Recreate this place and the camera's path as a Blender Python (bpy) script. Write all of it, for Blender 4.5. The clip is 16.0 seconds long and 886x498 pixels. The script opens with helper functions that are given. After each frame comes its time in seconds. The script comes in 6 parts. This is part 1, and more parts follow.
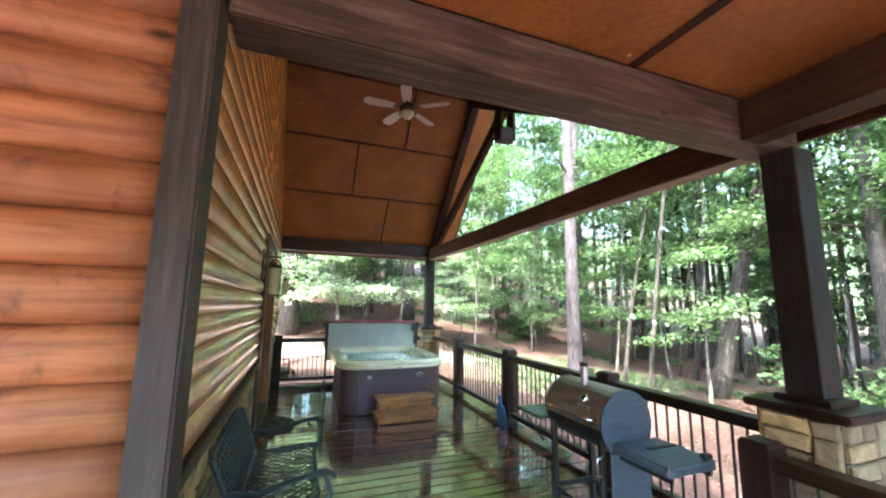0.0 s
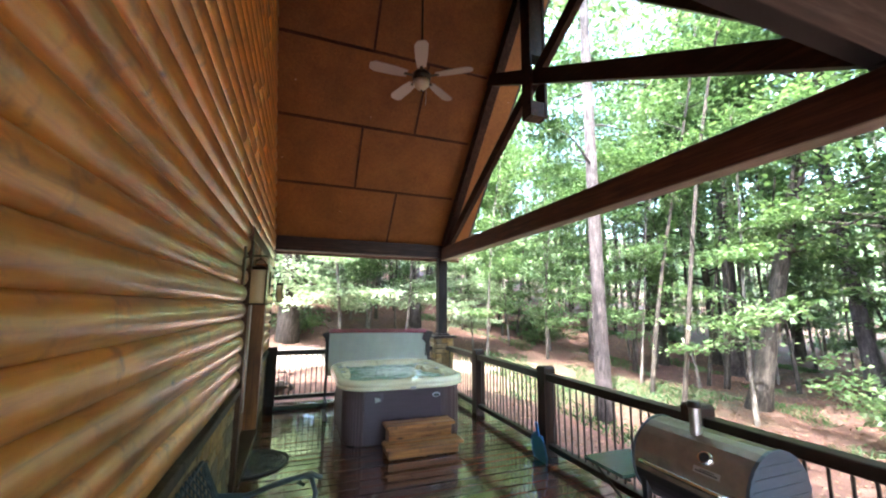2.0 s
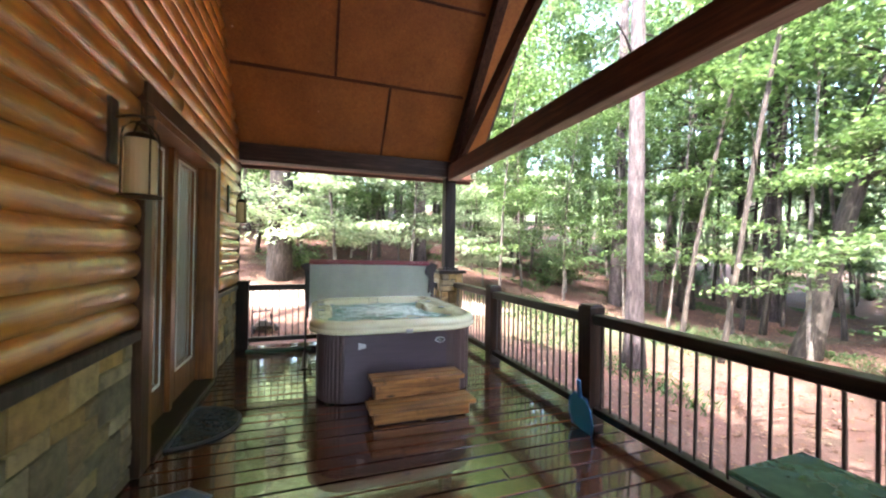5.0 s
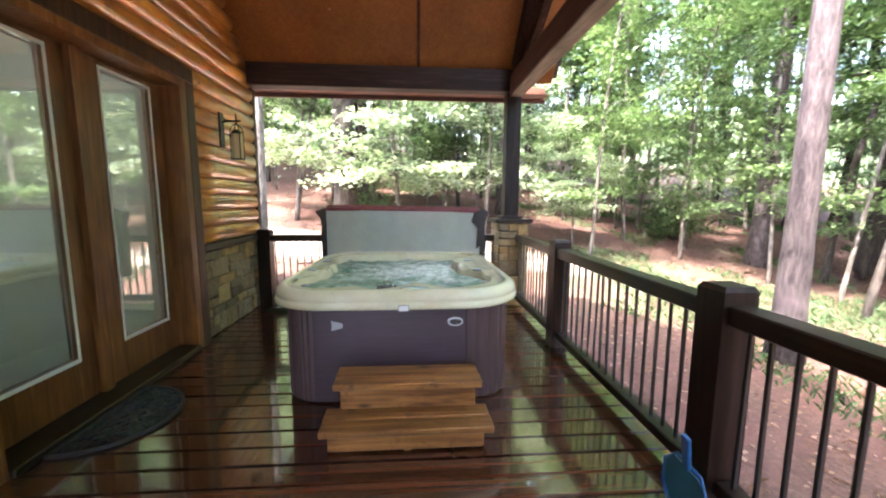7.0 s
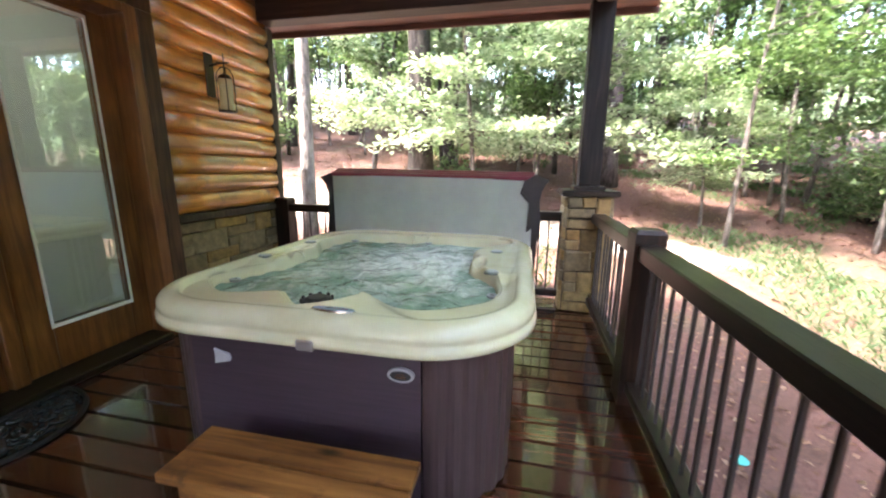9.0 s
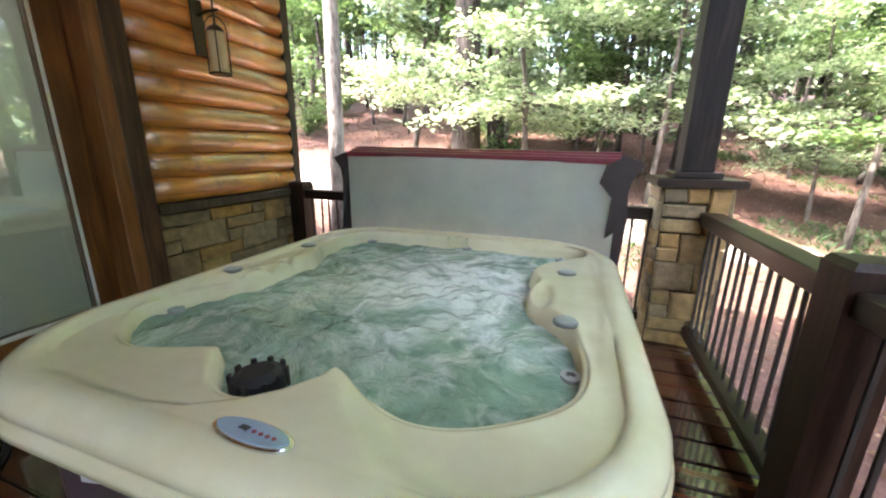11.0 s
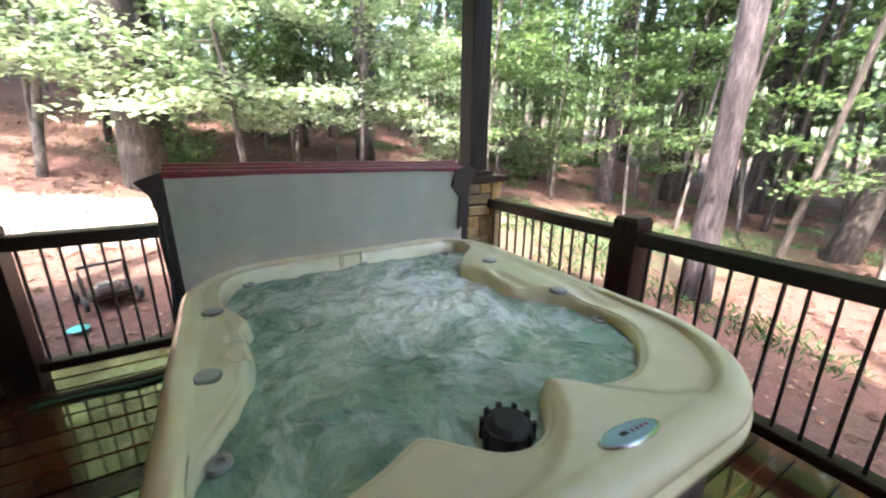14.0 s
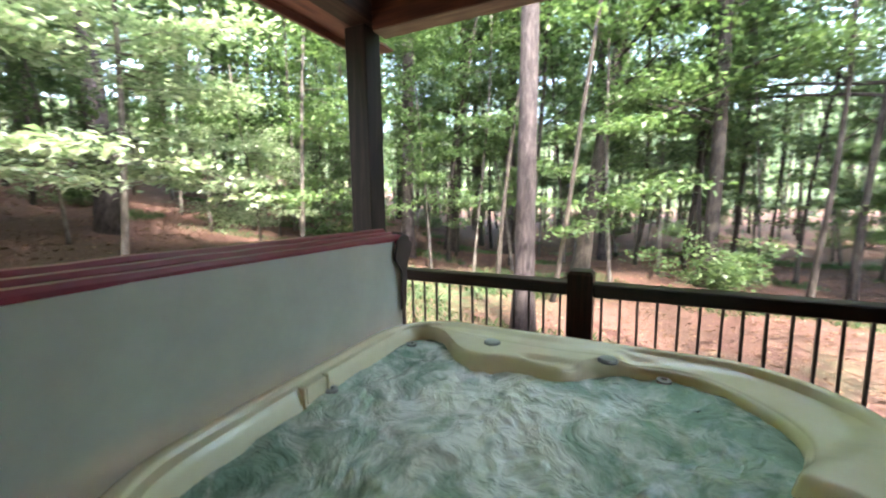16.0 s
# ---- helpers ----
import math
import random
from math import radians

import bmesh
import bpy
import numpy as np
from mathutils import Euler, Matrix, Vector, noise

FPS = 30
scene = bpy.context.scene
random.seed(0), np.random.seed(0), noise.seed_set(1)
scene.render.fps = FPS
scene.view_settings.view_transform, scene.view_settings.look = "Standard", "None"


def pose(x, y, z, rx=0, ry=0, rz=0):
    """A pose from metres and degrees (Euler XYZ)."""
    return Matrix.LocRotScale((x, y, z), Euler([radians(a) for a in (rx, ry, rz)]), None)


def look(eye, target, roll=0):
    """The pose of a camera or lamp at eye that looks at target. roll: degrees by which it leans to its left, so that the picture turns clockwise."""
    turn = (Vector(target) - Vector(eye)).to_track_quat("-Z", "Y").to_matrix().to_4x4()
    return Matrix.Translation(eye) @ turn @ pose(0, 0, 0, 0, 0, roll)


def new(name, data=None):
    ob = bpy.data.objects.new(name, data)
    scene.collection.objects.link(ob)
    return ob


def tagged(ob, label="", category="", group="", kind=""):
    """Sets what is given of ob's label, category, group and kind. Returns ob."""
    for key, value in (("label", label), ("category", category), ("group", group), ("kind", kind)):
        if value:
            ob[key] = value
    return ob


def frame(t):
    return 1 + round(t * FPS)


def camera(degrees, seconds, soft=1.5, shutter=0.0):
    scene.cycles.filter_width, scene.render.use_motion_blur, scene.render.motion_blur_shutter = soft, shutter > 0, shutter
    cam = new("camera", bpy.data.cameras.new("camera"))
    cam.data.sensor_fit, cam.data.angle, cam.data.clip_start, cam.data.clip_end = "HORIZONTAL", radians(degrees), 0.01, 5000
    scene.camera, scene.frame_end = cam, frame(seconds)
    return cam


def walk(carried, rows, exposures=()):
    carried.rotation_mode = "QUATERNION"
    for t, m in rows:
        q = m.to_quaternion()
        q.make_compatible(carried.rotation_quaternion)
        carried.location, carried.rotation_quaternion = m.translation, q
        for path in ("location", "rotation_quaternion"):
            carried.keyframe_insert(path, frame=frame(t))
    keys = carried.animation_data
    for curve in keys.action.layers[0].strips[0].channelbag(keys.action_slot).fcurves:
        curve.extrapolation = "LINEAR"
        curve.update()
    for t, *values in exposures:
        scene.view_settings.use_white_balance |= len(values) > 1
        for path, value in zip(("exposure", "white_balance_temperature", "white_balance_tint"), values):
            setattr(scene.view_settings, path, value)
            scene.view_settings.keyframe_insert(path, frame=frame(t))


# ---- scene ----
cam = camera(99.2, 16.0, soft=2.1, shutter=0.4)
PATH = [
    (0, (0.203, 0.644, 1.517), (0.895, 2.498, 1.806), 0.8),
    (0.5, (0.231, 0.872, 1.541), (0.916, 2.729, 1.829), 0.6),
    (1, (0.228, 1.131, 1.537), (0.914, 2.986, 1.831), 0.4),
    (1.5, (0.213, 1.351, 1.551), (0.906, 3.203, 1.852), 0.6),
    (2, (0.290, 1.501, 1.574), (0.971, 3.357, 1.877), 0.4),
    (2.5, (0.317, 1.714, 1.543), (1.006, 3.563, 1.867), 0.5),
    (3, (0.347, 1.885, 1.514), (1.038, 3.731, 1.852), 0.5),
    (3.5, (0.467, 2.038, 1.450), (1.152, 3.887, 1.786), 0.4),
    (4, (0.560, 2.201, 1.377), (1.245, 4.058, 1.659), 0.4),
    (4.2, (0.561, 2.292, 1.377), (1.257, 4.155, 1.591), 0.3),
    (6.3, (1.399, 3.478, 1.241), (1.764, 5.438, 1.078), 0.2),
    (6.5, (1.481, 3.588, 1.241), (1.774, 5.557, 1.047), 0.0),
    (7, (1.645, 3.819, 1.245), (1.788, 5.798, 0.996), 0.3),
    (7.5, (1.859, 4.026, 1.236), (1.874, 6.007, 0.960), 0.1),
    (8, (2.024, 4.299, 1.217), (1.890, 6.269, 0.901), 0.3),
    (8.5, (2.185, 4.610, 1.198), (1.906, 6.558, 0.844), 0.3),
    (9, (2.269, 4.929, 1.211), (1.860, 6.842, 0.794), 0.5),
    (9.5, (2.270, 5.236, 1.207), (1.686, 7.094, 0.751), 0.6),
    (9.7, (2.266, 5.345, 1.198), (1.617, 7.177, 0.724), 0.6),
    (11.8, (1.938, 5.684, 1.199), (1.375, 7.514, 0.621), 1.1),
    (12, (1.882, 5.673, 1.215), (1.395, 7.515, 0.607), 1.1),
    (12.5, (1.663, 5.651, 1.184), (1.453, 7.545, 0.576), 1.1),
    (13, (1.404, 5.615, 1.206), (1.613, 7.506, 0.588), 0.9),
    (13.5, (1.154, 5.585, 1.266), (1.847, 7.356, 0.648), 1.0),
    (14, (0.946, 5.698, 1.327), (1.911, 7.358, 0.769), 0.4),
    (14.5, (0.779, 5.895, 1.327), (1.935, 7.470, 0.899), 0.5),
    (15, (0.662, 6.124, 1.304), (2.041, 7.535, 0.980), 0.4),
    (15.5, (0.647, 6.393, 1.333), (2.234, 7.571, 1.029), -0.4),
    (16, (0.567, 6.702, 1.346), (2.348, 7.574, 1.089), -0.8),
]
walk(cam, [(t, look(eye, target, roll)) for t, eye, target, roll in PATH],
     [(0, 5.05, 6100, 3), (3.0, 4.95, 6500, 11), (6.5, 5.05, 6800, 18), (8.5, 4.95, 6900, 20), (12.0, 4.95, 7000, 18), (14.5, 4.6, 6800, 15), (16.0, 4.45, 7000, 10)])

# ---- world and sun ----
SUN_DIR = Vector((-0.42, -0.40, 0.92)).normalized()   # towards the sun
world = bpy.data.worlds.new("sky")
scene.world = world
world.use_nodes = True
wn, wl = world.node_tree.nodes, world.node_tree.links
wn.clear()
sky = wn.new("ShaderNodeTexSky")
sky.sky_type = "NISHITA"
sky.sun_disc = False
sky.sun_elevation = math.asin(SUN_DIR.z)
sky.sun_rotation = math.atan2(SUN_DIR.x, SUN_DIR.y)
sky.air_density, sky.dust_density, sky.ozone_density = 1.0, 2.5, 1.0
bg = wn.new("ShaderNodeBackground")
bg.inputs["Strength"].default_value = 0.15
wo = wn.new("ShaderNodeOutputWorld")
wl.new(sky.outputs[0], bg.inputs["Color"])
wl.new(bg.outputs[0], wo.inputs["Surface"])
sun = new("sun", bpy.data.lights.new("sun", "SUN"))
sun.data.energy = 1.3
sun.data.angle = radians(0.5)
sun.data.color = (1.0, 0.98, 0.94)
sun.matrix_world = look(SUN_DIR * 30, (0, 0, 0))


# ---- materials ----
def material(name, base=(0.5, 0.5, 0.5), rough=0.5, metal=0.0, coat=0.0, spec=0.5):
    m = bpy.data.materials.new(name)
    m.use_nodes = True
    p = m.node_tree.nodes["Principled BSDF"]
    p.inputs["Base Color"].default_value = (*base, 1)
    p.inputs["Roughness"].default_value = rough
    p.inputs["Metallic"].default_value = metal
    p.inputs["Coat Weight"].default_value = coat
    p.inputs["Coat Roughness"].default_value = 0.15
    p.inputs["Specular IOR Level"].default_value = spec
    return m, m.node_tree.nodes, m.node_tree.links, p


def coords(n, l, scale=(1, 1, 1), generated=False):
    """Object coordinates, shifted by the object's own random number so that pieces differ."""
    tc, mp, oi = n.new("ShaderNodeTexCoord"), n.new("ShaderNodeMapping"), n.new("ShaderNodeObjectInfo")
    mu = n.new("ShaderNodeVectorMath")
    mu.operation = "MULTIPLY"
    mu.inputs[1].default_value = (37.0, 53.0, 71.0)
    l.new(oi.outputs["Random"], mu.inputs[0])
    l.new(tc.outputs["Object"], mp.inputs["Vector"])
    l.new(mu.outputs[0], mp.inputs["Location"])
    mp.inputs["Scale"].default_value = scale
    return mp.outputs[0], oi.outputs["Random"]


def noise_tex(n, l, vec, scale, detail=4, rough=0.55, dist=0.0):
    t = n.new("ShaderNodeTexNoise")
    t.inputs["Scale"].default_value = scale
    t.inputs["Detail"].default_value = detail
    t.inputs["Roughness"].default_value = rough
    t.inputs["Distortion"].default_value = dist
    l.new(vec, t.inputs["Vector"])
    return t.outputs["Fac"]


def ramp(n, l, fac, stops):
    r = n.new("ShaderNodeValToRGB")
    while len(r.color_ramp.elements) < len(stops):
        r.color_ramp.elements.new(0.5)
    for e, (p, c) in zip(r.color_ramp.elements, stops):
        e.position, e.color = p, (*c, 1) if len(c) == 3 else c
    l.new(fac, r.inputs[0])
    return r.outputs[0]


def mix(n, l, fac, a, b, mode="MIX"):
    m = n.new("ShaderNodeMix")
    m.data_type, m.blend_type = "RGBA", mode
    for sock, v in ((m.inputs[0], fac), (m.inputs[6], a), (m.inputs[7], b)):
        if isinstance(v, (int, float)):
            sock.default_value = v
        elif isinstance(v, tuple):
            sock.default_value = (*v, 1)
        else:
            l.new(v, sock)
    return m.outputs[2]


def bump(n, l, p, height, strength, dist=0.01):
    b = n.new("ShaderNodeBump")
    b.inputs["Strength"].default_value = strength
    b.inputs["Distance"].default_value = dist
    l.new(height, b.inputs["Height"])
    l.new(b.outputs[0], p.inputs["Normal"])


def wood(name, dark, mid, light, axis, rough=(0.3, 0.5), grain=1.0, knots=0.0, stain=None, bumpy=0.25, coat=0.0, spec=0.5):
    """Wood with its grain along axis (0 x, 1 y, 2 z)."""
    m, n, l, p = material(name, mid, rough[0], coat=coat, spec=spec)
    sc = [14.0 * grain] * 3
    sc[axis] = 0.9 * grain
    v, rnd = coords(n, l, tuple(sc))
    g = noise_tex(n, l, v, 2.4, 6, 0.62, 0.6)
    col = ramp(n, l, g, [(0.30, dark), (0.5, mid), (0.72, light)])
    v2, _ = coords(n, l, (1, 1, 1))
    big = noise_tex(n, l, v2, 3.2, 3, 0.5)
    tone = ramp(n, l, big, [(0.35, (0.62, 0.58, 0.55)), (0.65, (1.15, 1.1, 1.0))])
    col = mix(n, l, 0.8, col, tone, "MULTIPLY")
    per = ramp(n, l, rnd, [(0.0, (0.72, 0.70, 0.68)), (1.0, (1.12, 1.08, 1.05))])
    col = mix(n, l, 0.8, col, per, "MULTIPLY")
    if knots:
        sk = [3.4] * 3
        sk[axis] = 1.3
        vk, _ = coords(n, l, tuple(sk))
        vo = n.new("ShaderNodeTexVoronoi")
        vo.inputs["Scale"].default_value = 1.5
        vo.inputs["Randomness"].default_value = 1.0
        l.new(vk, vo.inputs["Vector"])
        k = ramp(n, l, vo.outputs["Distance"], [(0.03 * knots, (1, 1, 1)), (0.11 * knots, (0, 0, 0))])
        col = mix(n, l, k, col, tuple(c * 0.22 for c in dark))
    if stain:
        vs, _ = coords(n, l, (1.0, 1.0, 1.0))
        s = ramp(n, l, noise_tex(n, l, vs, 5.5, 5, 0.7, 0.4), [(0.55, (0, 0, 0)), (0.68, (0.75, 0.75, 0.75))])
        col = mix(n, l, s, col, stain)
    l.new(col, p.inputs["Base Color"])
    r = n.new("ShaderNodeMapRange")
    r.inputs["To Min"].default_value, r.inputs["To Max"].default_value = rough
    l.new(big, r.inputs["Value"])
    l.new(r.outputs[0], p.inputs["Roughness"])
    bump(n, l, p, g, bumpy, 0.004)
    return m


LOG = wood("varnished_log", (0.42, 0.125, 0.016), (0.76, 0.30, 0.045), (0.86, 0.44, 0.10), 1, (0.26, 0.36), 0.6, 0.6,
           (0.20, 0.07, 0.025), 0.02, 1.0, 0.8)
LOG.node_tree.nodes["Principled BSDF"].inputs["Coat IOR"].default_value = 1.75
LOG.node_tree.nodes["Principled BSDF"].inputs["Coat Roughness"].default_value = 0.24
LOGX = wood("weathered_log", (0.30, 0.11, 0.045), (0.50, 0.21, 0.09), (0.60, 0.30, 0.15), 0, (0.4, 0.62), 1.0, 1.0,
            (0.12, 0.05, 0.04), 0.3)
BEAM_X = wood("stained_beam_cross", (0.014, 0.007, 0.005), (0.034, 0.017, 0.011), (0.075, 0.044, 0.030), 0, (0.5, 0.7), 1.0, 0.6, spec=0.3)
BEAM_Y = wood("stained_beam_long", (0.014, 0.006, 0.004), (0.034, 0.014, 0.008), (0.075, 0.035, 0.022), 1, (0.5, 0.7), 1.0, 0.6, spec=0.25)
BEAM_Z = wood("stained_post", (0.008, 0.006, 0.005), (0.018, 0.013, 0.011), (0.04, 0.029, 0.024), 2, (0.5, 0.7), 1.0, 0.5, spec=0.25)
TRIM_Z = wood("dark_trim", (0.025, 0.020, 0.016), (0.055, 0.045, 0.037), (0.10, 0.085, 0.07), 2, (0.5, 0.7), 1.0, 0.0, spec=0.3)
CASING = wood("door_casing", (0.022, 0.010, 0.006), (0.060, 0.029, 0.015), (0.12, 0.065, 0.036), 2, (0.35, 0.55), 1.0, 0.3, spec=0.35)
RAIL_Y = wood("stained_rail_long", (0.007, 0.0035, 0.002), (0.017, 0.008, 0.005), (0.042, 0.022, 0.014), 1, (0.25, 0.45), 1.0, 0.4, spec=0.3)
RAIL_X = wood("stained_rail_cross", (0.007, 0.0035, 0.002), (0.017, 0.008, 0.005), (0.042, 0.022, 0.014), 0, (0.25, 0.45), 1.0, 0.4, spec=0.3)
RAIL_Z = wood("stained_rail_post", (0.007, 0.003, 0.002), (0.020, 0.0085, 0.005), (0.048, 0.022, 0.013), 2, (0.35, 0.55), 1.0, 0.4, spec=0.25)
DOOR_Z = wood("door_wood", (0.11, 0.04, 0.012), (0.20, 0.08, 0.022), (0.29, 0.125, 0.04), 2, (0.3, 0.45), 1.0, 0.0)
STEP_X = wood("step_pine", (0.11, 0.040, 0.012), (0.32, 0.135, 0.038), (0.48, 0.23, 0.072), 0, (0.3, 0.5), 0.9, 1.0, (0.05, 0.022, 0.01))


def plywood():
    m, n, l, p = material("stained_plywood", (0.3, 0.1, 0.03), 0.55)
    v, _ = coords(n, l)
    a = noise_tex(n, l, v, 26, 4, 0.6, 1.5)
    b = noise_tex(n, l, v, 2.2, 3, 0.5)
    col = ramp(n, l, a, [(0.35, (0.235, 0.082, 0.016)), (0.7, (0.35, 0.14, 0.030))])
    col = mix(n, l, 0.75, col, ramp(n, l, b, [(0.3, (0.7, 0.66, 0.62)), (0.7, (1.15, 1.12, 1.1))]), "MULTIPLY")
    vo = n.new("ShaderNodeTexVoronoi")
    vo.inputs["Scale"].default_value = 3.0
    l.new(v, vo.inputs["Vector"])
    k = ramp(n, l, vo.outputs["Distance"], [(0.022, (1, 1, 1)), (0.034, (0, 0, 0))])
    col = mix(n, l, k, col, (0.7, 0.45, 0.3))
    l.new(col, p.inputs["Base Color"])
    bump(n, l, p, a, 0.15, 0.003)
    return m


PLY = plywood()


def wet_deck():
    m, n, l, p = material("wet_deck_board", (0.06, 0.02, 0.01), 0.25)
    v, rnd = coords(n, l, (0.8, 16, 16))
    g = noise_tex(n, l, v, 2.6, 6, 0.6, 0.4)
    col = ramp(n, l, g, [(0.3, (0.040, 0.012, 0.006)), (0.55, (0.092, 0.030, 0.014)), (0.75, (0.15, 0.058, 0.030))])
    col = mix(n, l, 0.8, col, ramp(n, l, rnd, [(0, (0.65, 0.62, 0.6)), (1, (1.15, 1.1, 1.0))]), "MULTIPLY")
    geo = n.new("ShaderNodeNewGeometry")
    pos = geo.outputs["Position"]
    wet = noise_tex(n, l, pos, 4.5, 5, 0.65, 0.5)
    l.new(col, p.inputs["Base Color"])
    r = n.new("ShaderNodeMapRange")
    r.inputs["From Min"].default_value, r.inputs["From Max"].default_value = 0.35, 0.62
    r.inputs["To Min"].default_value, r.inputs["To Max"].default_value = 0.20, 0.05
    l.new(wet, r.inputs["Value"])
    l.new(r.outputs[0], p.inputs["Roughness"])
    mp = n.new("ShaderNodeMapping")
    mp.inputs["Scale"].default_value = (0.45, 1.0, 1.0)
    l.new(pos, mp.inputs["Vector"])
    rip = noise_tex(n, l, mp.outputs[0], 42, 4, 0.6, 0.6)
    swell = noise_tex(n, l, mp.outputs[0], 9, 2, 0.5, 0.3)
    s = n.new("ShaderNodeMath")
    s.operation = "MULTIPLY_ADD"
    s.inputs[1].default_value = 2.2
    l.new(swell, s.inputs[0])
    l.new(rip, s.inputs[2])
    s2 = n.new("ShaderNodeMath")
    s2.operation = "MULTIPLY_ADD"
    s2.inputs[1].default_value = 0.5
    l.new(g, s2.inputs[0])
    l.new(s.outputs[0], s2.inputs[2])
    bump(n, l, p, s2.outputs[0], 0.30, 0.004)
    p.inputs["Coat Weight"].default_value = 1.0
    p.inputs["Coat Roughness"].default_value = 0.05
    p.inputs["Coat IOR"].default_value = 1.6
    return m


DECK = wet_deck()


def stone():
    m, n, l, p = material("veneer_stone", (0.3, 0.25, 0.18), 0.8)
    v, rnd = coords(n, l)
    base = ramp(n, l, rnd, [(0.0, (0.10, 0.075, 0.045)), (0.14, (0.20, 0.155, 0.095)), (0.28, (0.38, 0.235, 0.085)), (0.42, (0.15, 0.115, 0.07)), (0.56, (0.34, 0.275, 0.17)),
                            (0.70, (0.22, 0.16, 0.09)), (0.84, (0.44, 0.31, 0.14)), (1.0, (0.14, 0.12, 0.085))])
    a = noise_tex(n, l, v, 14, 5, 0.65)
    col = mix(n, l, 0.8, base, ramp(n, l, a, [(0.3, (0.45, 0.44, 0.43)), (0.7, (1.35, 1.28, 1.15))]), "MULTIPLY")
    l.new(col, p.inputs["Base Color"])
    bump(n, l, p, a, 0.7, 0.012)
    return m


STONE = stone()
MORTAR = material("mortar", (0.045, 0.038, 0.028), 0.95)[0]


def ground_material():
    m, n, l, p = material("forest_floor", (0.2, 0.09, 0.05), 0.95)
    geo = n.new("ShaderNodeNewGeometry")
    pos = geo.outputs["Position"]
    fine = noise_tex(n, l, pos, 22, 6, 0.75, 0.5)
    mid = noise_tex(n, l, pos, 1.1, 5, 0.6)
    big = noise_tex(n, l, pos, 0.33, 4, 0.6)
    litter = ramp(n, l, fine, [(0.3, (0.038, 0.020, 0.014)), (0.5, (0.085, 0.044, 0.031)), (0.64, (0.135, 0.075, 0.055)), (0.76, (0.24, 0.165, 0.13))])
    clay = ramp(n, l, fine, [(0.3, (0.075, 0.034, 0.027)), (0.7, (0.150, 0.070, 0.054))])
    grass = ramp(n, l, fine, [(0.3, (0.032, 0.064, 0.024)), (0.7, (0.075, 0.12, 0.05))])
    sand = ramp(n, l, fine, [(0.3, (0.21, 0.165, 0.13)), (0.7, (0.35, 0.30, 0.25))])
    col = mix(n, l, ramp(n, l, mid, [(0.42, (0, 0, 0)), (0.62, (1, 1, 1))]), litter, clay)
    col = mix(n, l, ramp(n, l, big, [(0.60, (0, 0, 0)), (0.70, (0.5, 0.5, 0.5))]), col, grass)
    ga = n.new("ShaderNodeAttribute")
    ga.attribute_name = "grassy"
    gm = n.new("ShaderNodeMath")
    gm.operation = "MULTIPLY"
    l.new(ga.outputs["Fac"], gm.inputs[0])
    l.new(ramp(n, l, noise_tex(n, l, pos, 2.6, 5, 0.7), [(0.38, (0, 0, 0)), (0.56, (1, 1, 1))]), gm.inputs[1])
    col = mix(n, l, gm.outputs[0], col, grass)
    att = n.new("ShaderNodeAttribute")
    att.attribute_name = "sand"
    jit = n.new("ShaderNodeMath")
    jit.operation = "MULTIPLY_ADD"
    jit.inputs[1].default_value = 0.9
    sub = n.new("ShaderNodeMath")
    sub.operation = "SUBTRACT"
    sub.inputs[1].default_value = 0.45
    l.new(mid, jit.inputs[0])
    l.new(att.outputs["Fac"], jit.inputs[2])
    l.new(jit.outputs[0], sub.inputs[0])
    col = mix(n, l, ramp(n, l, sub.outputs[0], [(0.4, (0, 0, 0)), (0.62, (1, 1, 1))]), col, sand)
    l.new(col, p.inputs["Base Color"])
    bump(n, l, p, fine, 0.7, 0.03)
    return m


GROUND = ground_material()


def bark(name, dark, light, scale=(7, 7, 1.6)):
    m, n, l, p = material(name, dark, 0.9)
    v, _ = coords(n, l, scale)
    a = noise_tex(n, l, v, 2.6, 6, 0.65, 0.8)
    v2, _ = coords(n, l, (1, 1, 1))
    b = noise_tex(n, l, v2, 1.6, 3, 0.6)
    col = ramp(n, l, a, [(0.36, tuple(c * 0.4 for c in dark)), (0.5, dark), (0.68, light)])
    col = mix(n, l, ramp(n, l, b, [(0.55, (0, 0, 0)), (0.72, (0.6, 0.6, 0.6))]), col, tuple(min(1, c * 1.5) for c in light))
    l.new(col, p.inputs["Base Color"])
    bump(n, l, p, a, 0.9, 0.03)
    return m


BARK_PINE = bark("pine_bark", (0.052, 0.040, 0.040), (0.105, 0.084, 0.084))
BARK_OAK = bark("hardwood_bark", (0.034, 0.026, 0.021), (0.08, 0.064, 0.052))
BARK_LIGHT = bark("light_bark", (0.20, 0.185, 0.165), (0.33, 0.31, 0.28), (5, 5, 1.5))
BARK_PALE = bark("pale_bark", (0.09, 0.077, 0.066), (0.19, 0.17, 0.15), (4, 4, 1.2))


